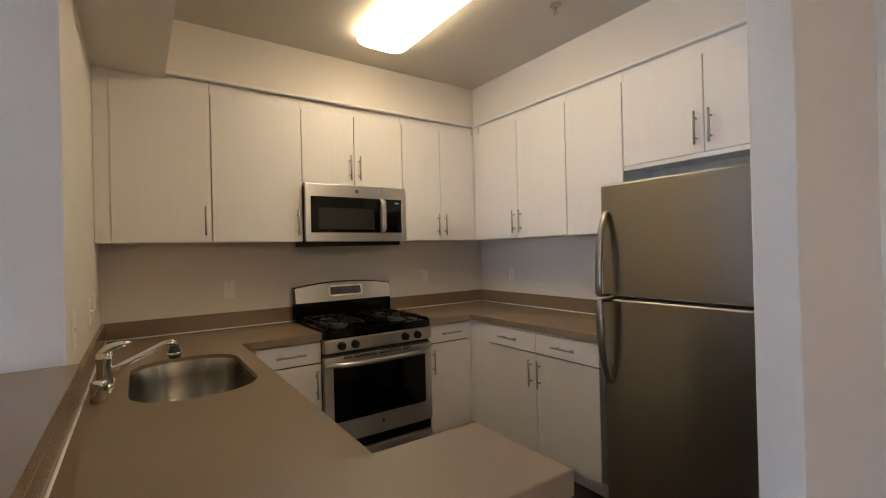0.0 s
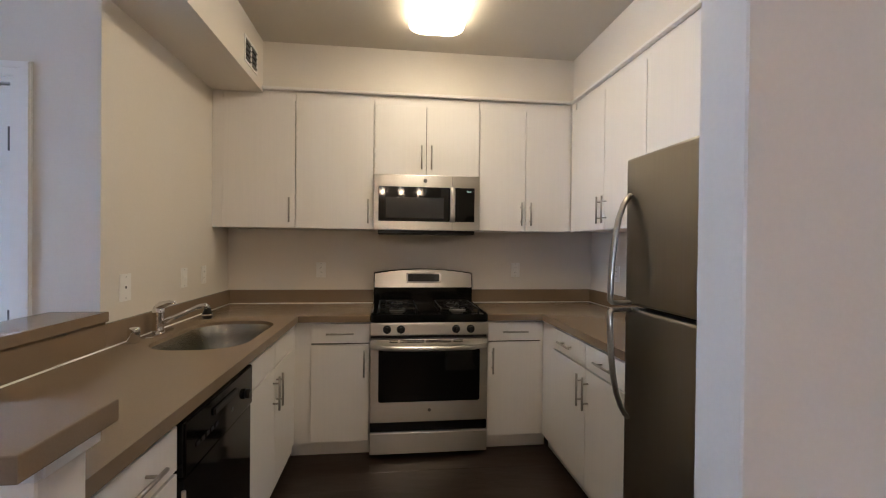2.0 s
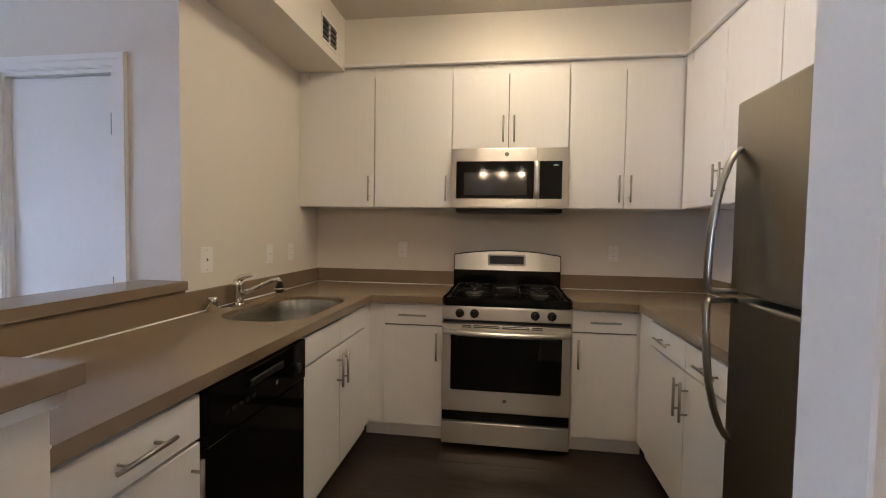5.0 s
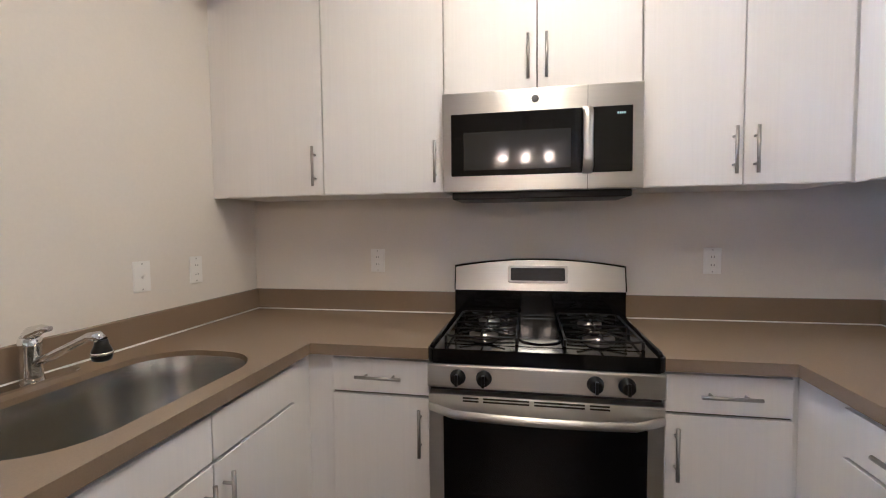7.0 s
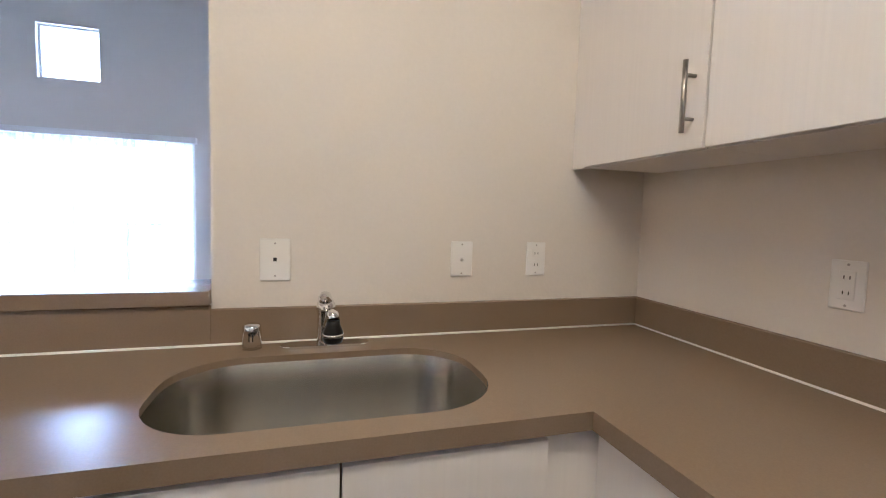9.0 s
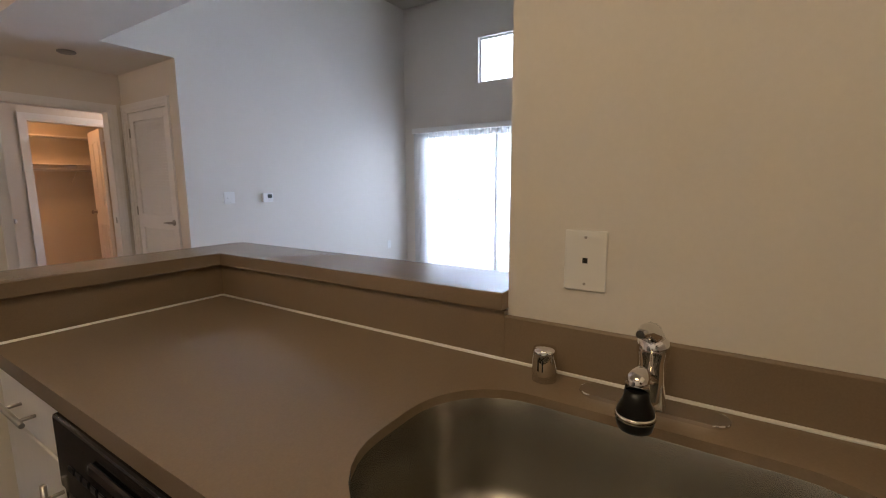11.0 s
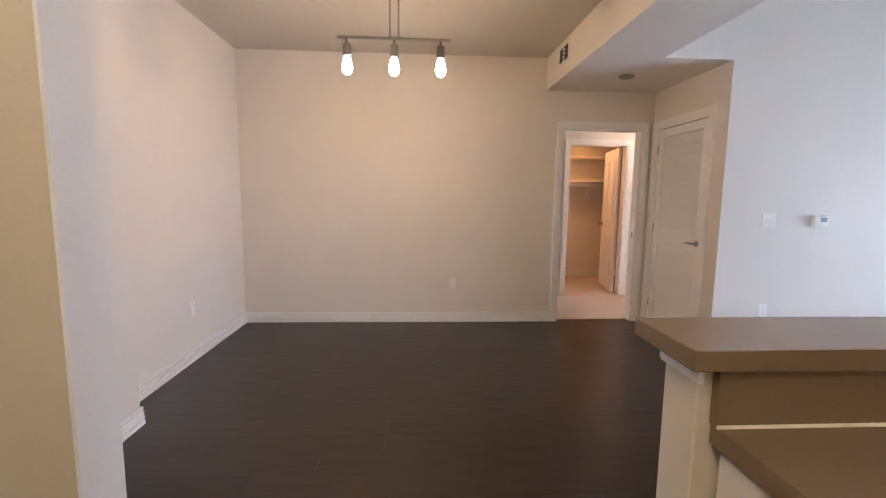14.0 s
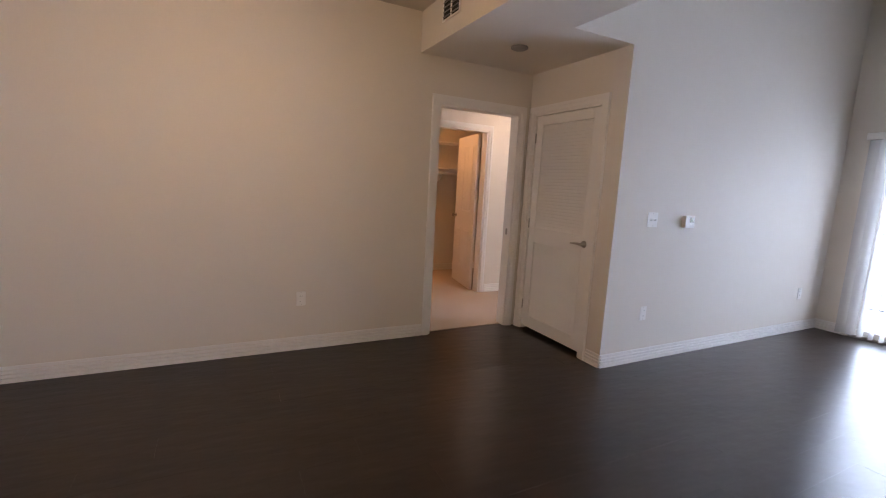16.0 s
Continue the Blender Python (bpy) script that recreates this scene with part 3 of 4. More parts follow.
pts = [(bx0, YN), (bx0, byf + 0.03), (bx0 + 0.03, byf), (bxe, byf), (bxe, byi), (bxi, byi), (bxi, YN)]
part("bar_top", prism(bmesh.new(), pts, BZ0, BZ1, 0.003), QUARTZ, bar)
part("apron", B(-1.54, KX + 0.008, KY0 - 0.012, KY0, 1.0, 1.03, bevel=0.002), TRIM, bar)
part("apron", B(KX, KX + 0.012, KY0, KY1 + 0.02, 1.0, 1.03, bevel=0.002), TRIM, bar)


# ---- sink, faucet, dispenser ----
def sink():
    root = thing("sink", "undermount stainless steel single-bowl kitchen sink", "sink")
    bm = bmesh.new()
    rows = []
    for inset, z, r in ((-0.001, CT1 - 0.0175, SR), (0.0, CT1 - 0.02, SR), (0.006, CT0 - 0.05, SR), (0.012, 0.72, SR - 0.01), (0.03, 0.69, SR - 0.02), (0.06, 0.682, SR - 0.05)):
        rows.append([bm.verts.new((x, y, z)) for x, y in loop_round(SX0 + inset, SX1 - inset, SY_0 + inset, SY_1 - inset, r)])
    n = len(rows[0])
    for a, b in zip(rows, rows[1:]):
        for k in range(n):
            bm.faces.new((a[k], a[(k + 1) % n], b[(k + 1) % n], b[k])).smooth = True
    bm.faces.new(rows[-1])
    part("bowl", bm, STEEL_SINK, root)
    part("drain", lathe(bmesh.new(), [(0.055, 0), (0.055, 0.003), (0.045, 0.004), (0.04, -0.004), (0.01, -0.004)], (cxm - 0.03, cym, 0.684)), CHROME, root, "chrome drain basket")


sink()


def faucet():
    fx, fy = -1.33, -1.15
    root = thing("faucet", "chrome single-lever kitchen faucet with black spray head", "faucet", pose(fx, fy, CT1))
    part("deck_plate", prism(bmesh.new(), loop_round(-0.028, 0.028, -0.125, 0.125, 0.027), 0, 0.007, 0.002), CHROME, root)
    part("body", lathe(bmesh.new(), [(0.028, 0.007), (0.026, 0.02), (0.024, 0.09), (0.027, 0.105), (0.026, 0.125), (0.015, 0.135)]), CHROME, root)
    part("lever", tube(bmesh.new(), [(-0.005, 0, 0.122), (0.015, -0.003, 0.143), (0.05, -0.006, 0.155), (0.085, -0.010, 0.158)], [0.021, 0.019, 0.013, 0.007]), CHROME, root)
    s = part("spout", tube(bmesh.new(), [(0.01, 0.0, 0.055), (0.07, 0.003, 0.08), (0.14, 0.006, 0.112), (0.19, 0.008, 0.135), (0.215, 0.009, 0.137), (0.226, 0.01, 0.125)], [0.014, 0.012, 0.011, 0.012, 0.015, 0.016]), CHROME, root)
    part("spray_head", lathe(bmesh.new(), [(0.015, 0.128), (0.017, 0.115), (0.024, 0.10), (0.025, 0.085), (0.022, 0.074), (0.012, 0.07)], (0.226, 0.01, 0)), BLACK_P, s, "black rubber spray head")
    part("ring", lathe(bmesh.new(), [(0.025, 0.096), (0.0262, 0.094), (0.0262, 0.090), (0.025, 0.088)], (0.226, 0.01, 0)), CHROME, s)


faucet()
gap = thing("sink_air_gap", "small chrome air gap cap on the worktop", "air gap", pose(-1.335, -1.35, CT1))
part("cap", lathe(bmesh.new(), [(0.025, 0), (0.025, 0.062), (0.023, 0.068), (0.015, 0.071), (0.002, 0.072)]), CHROME, gap)
part("slot", B(0.0225, 0.0245, -0.006, 0.006, 0.025, 0.05), BLACK_P, gap, "dark vent slot")


# ---- range ----
def cooker():
    w = RX1 - RX0
    root = thing("gas_range", "stainless steel gas range with black cooktop", "range", pose(RX0, 0, 0))
    part("body", B(0.002, w - 0.002, -0.62, -0.015, 0.03, 0.885), DARKSIDE, root)
    part("cooktop", prism(bmesh.new(), loop_round(0.0, w, -0.665, -0.085, 0.02), 0.872, 0.922, 0.008), BLACK, root, "glossy black enamel cooktop")
    part("cooktop_well", B(0.05, w - 0.05, -0.60, -0.12, 0.9215, 0.924), BLACK, root)
    part("centre_panel", prism(bmesh.new(), loop_round(w * 0.40, w * 0.60, -0.575, -0.33, 0.07), 0.923, 0.929, 0.005), BLACK, root, "raised glossy black centre panel")
    for x in (0.012, w - 0.012):
        part("side_lip", tube(bmesh.new(), [(x, -0.645, 0.922), (x, -0.63, 0.928), (x, -0.12, 0.928), (x, -0.10, 0.922)], 0.007, 8), BLACK, root)
    part("rear_ledge", B(0.0, w, -0.11, -0.074, 0.918, 0.932, bevel=0.004, seg=2), BLACK, root)
    def guard_mesh(grow, lift, y_front, y_back):
        """An arched plate that leans back a little."""
        bm = bmesh.new()
        arc = [(-grow + x / 20 * (w + 2 * grow), 1.150 + lift + 0.032 * (1 - (x / 10 - 1) ** 2)) for x in range(21)]
        loop = arc + [(x, 1.042) for x, z in reversed(arc)]
        rows = [[bm.verts.new((x, y + 0.24 * (z - 1.042), z)) for x, z in loop] for y in (y_front, y_back)]
        bm.faces.new(rows[0]), bm.faces.new(rows[1][::-1])
        for k in range(len(loop)):
            j = (k + 1) % len(loop)
            bm.faces.new((rows[0][k], rows[0][j], rows[1][j], rows[1][k]))
        return bm

    guard = part("backguard", guard_mesh(-0.006, -0.004, -0.096, -0.075), STEEL, root, "curved stainless backguard")
    part("backguard_shell", guard_mesh(0.0, 0.003, -0.090, -0.045), BLACK, root, "black rim round the backguard")
    part("backguard_base", B(0, w, -0.075, -0.02, 0.9, 1.041, bevel=0.004), BLACK, root, "black enamel riser")
    lean = pose(0, -0.096, 1.042, 90 - math.degrees(math.atan(0.24)), 0, 0)
    bezel = part("display_bezel", prism(bmesh.new(), loop_round(w * 0.325, w * 0.675, 0.034, 0.114, 0.012), -0.001, 0.006, 0.002), CHROME, guard)
    bezel.matrix_basis = lean
    part("display", prism(bmesh.new(), loop_round(w * 0.342, w * 0.658, 0.045, 0.103, 0.006), 0.004, 0.0072), DISPLAY, guard, "dark glass clock display").matrix_basis = lean
    part("control_panel", B(0.0, w, -0.672, -0.62, 0.79, 0.87, bevel=0.006, seg=2), STEEL, root)
    for fx in (0.14, 0.255, 0.72, 0.845):
        k = part("knob", lathe(bmesh.new(), [(0.027, 0.672), (0.026, 0.678), (0.022, 0.682), (0.021, 0.700), (0.017, 0.704)], (fx * w, 0, 0.83), "y"), BLACK_P, root, "black burner knob")
        part("grip", B(fx * w - 0.005, fx * w + 0.005, -0.714, -0.70, 0.81, 0.85, bevel=0.002), BLACK_P, k)
    door = part("oven_door", B(0.002, w - 0.002, -0.665, -0.615, 0.235, 0.765, bevel=0.005, seg=2), STEEL, root)
    part("window", prism(bmesh.new(), loop_round(0.055, w - 0.055, 0.365, 0.70, 0.012), 0.664, 0.668, 0.001), DARKGLASS, door, "black oven door glass").matrix_basis = Matrix.Rotation(radians(90), 4, "X")
    bm = bmesh.new()
    rows = []
    for k in range(17):
        u = k / 16
        out_ = 0.662 + 0.050 * min(1.0, 9 * u, 9 * (1 - u)) + 0.014 * math.sin(math.pi * u)
        x, hz = 0.004 + (w - 0.008) * u, 0.722 - 0.006 * math.sin(math.pi * u)
        rows.append([bm.verts.new((x, -out_ + 0.010 * math.cos(math.pi * q / 6), hz + 0.015 * math.sin(math.pi * q / 6))) for q in range(12)])
    for p_, q_ in zip(rows, rows[1:]):
        for k in range(12):
            bm.faces.new((p_[k], p_[(k + 1) % 12], q_[(k + 1) % 12], q_[k])).smooth = True
    bm.faces.new(rows[0][::-1]), bm.faces.new(rows[-1])
    part("oven_handle", bm, STEEL, door, "wide bowed stainless oven handle")
    for a, b in ((0.16, 0.23), (0.25, 0.45), (0.47, 0.68), (0.70, 0.78)):
        part("vent_slot", B(a * w, b * w, -0.667, -0.66, 0.754, 0.7595), DARK, door)
        part("vent_slot", B(a * w, b * w, -0.667, -0.66, 0.7435, 0.749), DARK, door)
    part("emblem", lathe(bmesh.new(), [(0.011, 0.665), (0.011, 0.6675), (0.009, 0.668)], (w / 2, 0, 0.31), "y"), EMBLEM, door, "round metal emblem")
    part("drawer_recess", B(0.004, w - 0.004, -0.645, -0.60, 0.17, 0.232), BLACK, root, "black drawer recess")
    part("drawer", B(0.002, w - 0.002, -0.66, -0.60, 0.03, 0.165, bevel=0.005, seg=2), STEEL, root, "stainless storage drawer")
    for cx, cy, r in ((0.175, -0.23, 0.046), (0.175, -0.47, 0.054), (0.587, -0.23, 0.048), (0.587, -0.47, 0.056)):
        b = part("burner", lathe(bmesh.new(), [(r, 0.924), (r, 0.934), (r * 0.8, 0.936), (r * 0.75, 0.943), (r * 0.3, 0.945)], (cx, cy, 0)), NICKEL, root, "burner base with cap")
        part("burner_cap", lathe(bmesh.new(), [(r * 0.78, 0.9445), (r * 0.8, 0.948), (r * 0.7, 0.952), (r * 0.1, 0.953)], (cx, cy, 0)), BLACK, b)
    for gx0, gx1 in ((0.05, 0.30), (0.462, 0.712)):
        bm = bmesh.new()
        z = 0.948
        ring = loop_round(gx0, gx1, -0.59, -0.13, 0.03, 3)
        tube(bm, [(x, y, z) for x, y in ring] + [(*ring[0], z)], 0.0045, 6)
        tube(bm, [(gx0, -0.36, z), (gx1, -0.36, z)], 0.0045, 6)
        for cy in (-0.47, -0.23):
            mx_ = (gx0 + gx1) / 2
            for a in range(0, 360, 45):
                dx, dy = math.cos(radians(a)), math.sin(radians(a))
                tube(bm, [(mx_ + 0.03 * dx, cy + 0.03 * dy, z + 0.004), (mx_ + 0.115 * dx, cy + 0.105 * dy, z)], 0.0035, 6)
        for x in (gx0, gx1):
            for y in (-0.58, -0.36, -0.14):
                tube(bm, [(x, y, 0.922), (x, y, z)], 0.006, 6)
        part("grate", bm, IRON, root, "cast iron grate")


cooker()


# ---- microwave ----
def microwave():
    w, z0, z1, f = 0.756, 1.472, 1.862, -0.40
    root = thing("microwave", "stainless over-the-range microwave with black glass", "microwave", pose(RX0 + 0.003, 0, 0))
    f = -0.363
    part("body", B(0.0, w, f + 0.03, -0.003, z0 + 0.012, z1), DARKSIDE, root)
    part("underside", B(0.03, w - 0.03, f + 0.045, -0.02, z0 - 0.027, z0 + 0.012, bevel=0.004), BLACK_P, root, "black vent underside")
    front_ = part("face", B(0, w, f, f + 0.03, z0, z1, bevel=0.004, seg=2), STEEL, root, "brushed stainless front")
    door = part("door_glass", B(0.035, w * 0.715, f - 0.003, f, z0 + 0.062, z1 - 0.085, bevel=0.002), DARKGLASS, front_, "black glass door")
    part("window", B(0.085, w * 0.655, f - 0.0045, f - 0.002, z0 + 0.084, z1 - 0.158, bevel=0.001), MESHGLASS, door, "grey mesh window")
    door.matrix_basis = pose(0, f, z0 + 0.18, 0.55) @ pose(0, -f, -z0 - 0.18)
    part("control_panel", B(w * 0.755, w - 0.04, f - 0.003, f, z0 + 0.062, z1 - 0.085, bevel=0.002), DARKGLASS, front_, "black touch control panel")
    part("seam", B(w * 0.735, w * 0.737, f - 0.0006, f + 0.001, z0, z1), DARK, front_)
    hx = w * 0.733
    grip = bmesh.new()
    rows = []
    for k in range(11):
        u = k / 10
        y, hz = f - 0.042 * min(1.0, 2.6 * math.sin(math.pi * u) ** 0.8), z0 + 0.058 + u * (z1 - z0 - 0.138)
        rows.append([grip.verts.new((hx + dx, y + dy, hz)) for dx, dy in ((-0.019, 0.004), (-0.013, -0.002), (0.013, -0.002), (0.019, 0.004), (0.013, 0.012), (-0.013, 0.012))])
    for p_, q_ in zip(rows, rows[1:]):
        for k in range(6):
            grip.faces.new((p_[k], p_[(k + 1) % 6], q_[(k + 1) % 6], q_[k])).smooth = True
    grip.faces.new(rows[0][::-1]), grip.faces.new(rows[-1])
    part("handle", grip, STEEL, front_, "bowed flat stainless handle")
    part("emblem", lathe(bmesh.new(), [(0.014, -f), (0.014, -f + 0.0025), (0.012, -f + 0.003)], (w * 0.48, 0, z1 - 0.04), "y"), EMBLEM, front_, "round metal emblem")
    for k in range(4):
        part("clock_digit", B(w * 0.875 + k * 0.008, w * 0.875 + k * 0.008 + 0.0035, f - 0.0036, f - 0.0031, z1 - 0.116, z1 - 0.108), DIGIT, front_, "pale clock digit")


microwave()


# ---- dishwasher ----
def dishwasher():
    w = 0.608
    root = thing("dishwasher", "black built-in dishwasher under the worktop", "dishwasher", pose(bl, -2.168, 0, 0, 0, 90))
    part("body", B(0, w, 0.0, 0.56, 0.02, 0.868), DARKSIDE, root)
    part("door_panel", B(0.002, w - 0.002, -0.028, 0, 0.105, 0.70, bevel=0.004), BLACK, root)
    part("control_panel", B(0.002, w - 0.002, -0.034, 0, 0.703, 0.864, bevel=0.006, seg=2), BLACK, root)
    part("latch", B(w * 0.32, w * 0.68, -0.042, -0.034, 0.805, 0.83, bevel=0.004), BLACK_P, root)
    part("dial", lathe(bmesh.new(), [(0.02, 0.034), (0.019, 0.05), (0.015, 0.053)], (w * 0.85, 0, 0.77), "y"), BLACK_P, root)
    part("badge", B(w * 0.60, w * 0.625, -0.0352, -0.034, 0.755, 0.768), NICKEL, root)
    for k in range(5):
        part("button", B(0.07 + k * 0.035, 0.095 + k * 0.035, -0.0365, -0.034, 0.762, 0.776, bevel=0.001), BLACK_P, root)
    part("toe_panel", B(0.004, w - 0.004, 0.03, 0.045, 0.0, 0.1), BLACK_P, root)


dishwasher()


# ---- refrigerator ----
def refrigerator():
    w, h, split = 0.752, 1.705, 1.142
    root = thing("refrigerator", "stainless steel top-freezer refrigerator", "refrigerator", pose(0.712, -1.858, 0, 0, 0, -90))
    part("cabinet", B(0.006, w - 0.006, 0.075, 0.72, 0.03, h - 0.02), DARKSIDE, root, "dark grey cabinet sides")
    for name, z0, z1 in (("freezer_door", split + 0.008, h), ("fridge_door", 0.09, split - 0.008)):
        d = part(name, B(0, w, 0, 0.065, z0, z1, bevel=0.010, seg=3), STEEL_V, root)
        part("gasket", B(0.01, w - 0.01, 0.065, 0.075, z0 + 0.01, z1 - 0.01), BLACK_P, d)
        flip = 1 if z1 > split + 0.1 else -1
        side = ((0.424, 0.0), (0.412, 0.014), (0.385, 0.030), (0.33, 0.049), (0.26, 0.063), (0.18, 0.072), (0.09, 0.077), (0.022, 0.078), (0.014, 0.070), (0.013, 0.035), (0.013, 0.0))
        bm = bmesh.new()
        rows = []
        for k, (dz, dy) in enumerate(side):
            p0, p1 = side[max(k - 1, 0)], side[min(k + 1, len(side) - 1)]
            run = Vector((0, -(p1[1] - p0[1]), flip * (p1[0] - p0[0]))).normalized()
            across = Vector((1, 0, 0)).cross(run)
            centre = Vector((0.034, -dy, split + flip * dz))
            half = 0.013 + 0.006 * min(1.0, k / 4) if k < 8 else 0.017
            rows.append([bm.verts.new(centre + Vector((1, 0, 0)) * half * math.cos(math.pi * q / 6) + across * 0.009 * math.sin(math.pi * q / 6)) for q in range(12)])
        for p_, q_ in zip(rows, rows[1:]):
            for k in range(12):
                bm.faces.new((p_[k], p_[(k + 1) % 12], q_[(k + 1) % 12], q_[k])).smooth = True
        bm.faces.new(rows[0][::-1]), bm.faces.new(rows[-1])
        part("handle", bm, STEEL_V, d, "curved flat stainless handle")
    part("base_grille", B(0.01, w - 0.01, 0.05, 0.075, 0.01, 0.085), BLACK_P, root)
    part("hinge_cover", B(w - 0.09, w - 0.01, 0.02, 0.09, h, h + 0.02, bevel=0.004), DARKSIDE, root)
    part("emblem", lathe(bmesh.new(), [(0.014, 0), (0.014, 0.002), (0.012, 0.003)], (w - 0.06, 0, 1.57), "y"), NICKEL, root, "round metal emblem")


refrigerator()


# ---- wall plates ----
def plate(name, label, category, at, kind, w=0.072, h=0.116):
    """Axes: the plate lies in x and z, facing -y."""
    root = thing(name, label, category, at)
    part("cover", B(-w / 2, w / 2, -0.006, 0, -h / 2, h / 2, bevel=0.002), PLATE, root)
    for z in (-0.048, 0.048):
        part("screw", lathe(bmesh.new(), [(0.003, 0.006), (0.003, 0.0068)], (0, 0, z), "y", 8), NICKEL, root)
    if kind == "outlet":
        for z in (-0.02, 0.02):
            o = part("socket", lathe(bmesh.new(), [(0.016, 0.006), (0.016, 0.0078)], (0, 0, z), "y", 14), PLATE, root)
            for x in (-0.006, 0.006):
                part("slot", B(x - 0.001, x + 0.001, -0.0083, -0.0076, z - 0.004, z + 0.004), DARK, o)
    elif kind == "gfci":
        part("insert", B(-0.017, 0.017, -0.008, -0.005, -0.034, 0.034, bevel=0.001), PLATE, root)
        for z in (-0.018, 0.018):
            for x in (-0.006, 0.006):
                part("slot", B(x - 0.001, x + 0.001, -0.0086, -0.0078, z - 0.004, z + 0.004), DARK, root)
    elif kind == "phone":
        part("jack", B(-0.005, 0.005, -0.0068, -0.0058, -0.005, 0.006), DARK, root, "black jack opening")
    else:
        for x in ((0,) if kind == "switch" else (-0.023, 0.023)):
            part("toggle", tube(bmesh.new(), [(x, -0.005, -0.004), (x, -0.019, 0.006)], [0.006, 0.004], 8), PLATE, root)
    return root


plate("phone_plate", "off-white phone jack wall plate", "wall plate", pose(XL, -1.294, 1.158, 0, 0, 90), "phone", 0.085, 0.125)
plate("light_switch", "off-white toggle switch plate over the upstand", "switch", pose(XL, -0.713, 1.16, 0, 0, 90), "switch", 0.075)
for lab, at, kd in (("off-white duplex outlet above the upstand", pose(XL, -0.439, 1.16, 0, 0, 90), "outlet"),
                    ("off-white duplex outlet beside the range", pose(-0.722, 0, 1.169), "gfci"),
                    ("off-white duplex outlet behind the worktop", pose(0.812, 0, 1.174), "gfci"),
                    ("off-white duplex outlet on the side wall", pose(XR, -0.42, 1.17, 0, 0, -90), "gfci"),
                    ("off-white duplex outlet low on the dining wall", pose(-0.559, YD, 0.42, 0, 0, 180), "outlet"),
                    ("off-white duplex outlet low on the dining side wall", pose(1.62, -5.386, 0.43, 0, 0, -90), "outlet"),
                    ("white duplex outlet low on the living wall", pose(-3.10, YS, 0.413, 0, 0, 180), "outlet"),
                    ("white outlet near the window wall corner", pose(-5.55, YS, 0.42, 0, 0, 180), "outlet")):
    plate("wall_outlet", lab, "outlet", at, kd)
plate("double_light_switch", "white double toggle switch plate", "switch", pose(1.42, -3.92, 1.198, 0, 0, -90), "double", 0.116, 0.118)
plate("double_light_switch", "white double toggle switch plate on the living wall", "switch", pose(-3.077, YS, 1.187, 0, 0, 180), "double", 0.116, 0.118)
plate("peninsula_outlet", "white outlet plate on the half wall", "outlet", pose(-1.108, KY0, 0.925), "outlet", 0.075, 0.118)

th = thing("thermostat", "white wall thermostat with a grey screen", "thermostat", pose(-3.505, YS, 1.177, 0, 0, 180))
part("housing", B(-0.062, 0.062, -0.035, 0, -0.05, 0.05, bevel=0.006, seg=2), PLATE, th)
part("screen", B(-0.01, 0.045, -0.037, -0.034, -0.005, 0.035, bevel=0.001), LCD, th, "grey display")
for k in range(3):
    part("button", B(-0.01 + k * 0.02, 0.002 + k * 0.02, -0.038, -0.034, -0.035, -0.025, bevel=0.001), PLATE, th)

# ---- freshener plugged into the half-wall outlet ----
fr = thing("plug_in_freshener", "clear plug-in bottle with violet liquid and grey cap", "air freshener", pose(-1.122, KY0 - 0.032, 0.885))
fr.scale = (0.86, 0.86, 0.86)
part("bottle", lathe(bmesh.new(), [(0.026, 0.0), (0.033, 0.008), (0.033, 0.035), (0.024, 0.06), (0.022, 0.082)]), CLEAR, fr)
part("liquid", lathe(bmesh.new(), [(0.022, 0.003), (0.030, 0.010), (0.0305, 0.030), (0.027, 0.032)]), LIQUID, fr, "violet liquid")
part("cap", lathe(bmesh.new(), [(0.026, 0.083), (0.030, 0.088), (0.028, 0.112), (0.024, 0.116)]), GREYCAP, fr, "grey plastic cap")
part("plug", B(0.0, 0.06, 0.008, 0.031, 0.018, 0.06, bevel=0.006), PLATE, fr)
part("label_band", lathe(bmesh.new(), [(0.0335, 0.036), (0.0337, 0.038), (0.0248, 0.061), (0.0230, 0.080), (0.0225, 0.081)]), PLATE, fr, "white paper band")
txt = bpy.data.curves.new("writing", "FONT")
txt.body, txt.size, txt.align_x, txt.extrude = "ERY", 0.02, "CENTER", 0.0004
wr = new("writing", txt)
wr.data.materials.append(INK)
wr.parent = fr
wr.matrix_basis = Matrix.Rotation(radians(48), 4, "Z") @ pose(0, -0.0345, 0.045, 76, 0, 0)


# ---- vents, smoke detector, sprinkler ----
def vent(label, at, w, h, n=4):
    root = thing("air_vent", label, "air vent", at)
    part("backing", B(-w / 2 + 0.008, w / 2 - 0.008, -0.002, 0, -h / 2 + 0.008, h / 2 - 0.008), DARK, root, "dark duct opening")
    for q in ((-w / 2, w / 2, h / 2 - 0.014, h / 2), (-w / 2, w / 2, -h / 2, -h / 2 + 0.014), (-w / 2, -w / 2 + 0.014, -h / 2 + 0.014, h / 2 - 0.014), (w / 2 - 0.014, w / 2, -h / 2 + 0.014, h / 2 - 0.014), (-0.008, 0.008, -h / 2 + 0.014, h / 2 - 0.014)):
        part("frame_bar", B(q[0], q[1], -0.008, 0, q[2], q[3], bevel=0.001), TRIM, root)
    slat = mesh("slat", box(bmesh.new(), -w / 2 + 0.014, w / 2 - 0.014, -0.0008, 0.0008, -0.006, 0.006), GREYCAP)
    for k in range(n):
        ob = new("slat", slat)
        ob.parent = root
        ob.matrix_basis = pose(0, -0.006, -h / 2 + 0.014 + (k + 0.5) * (h - 0.028) / n, 80, 0, 0)


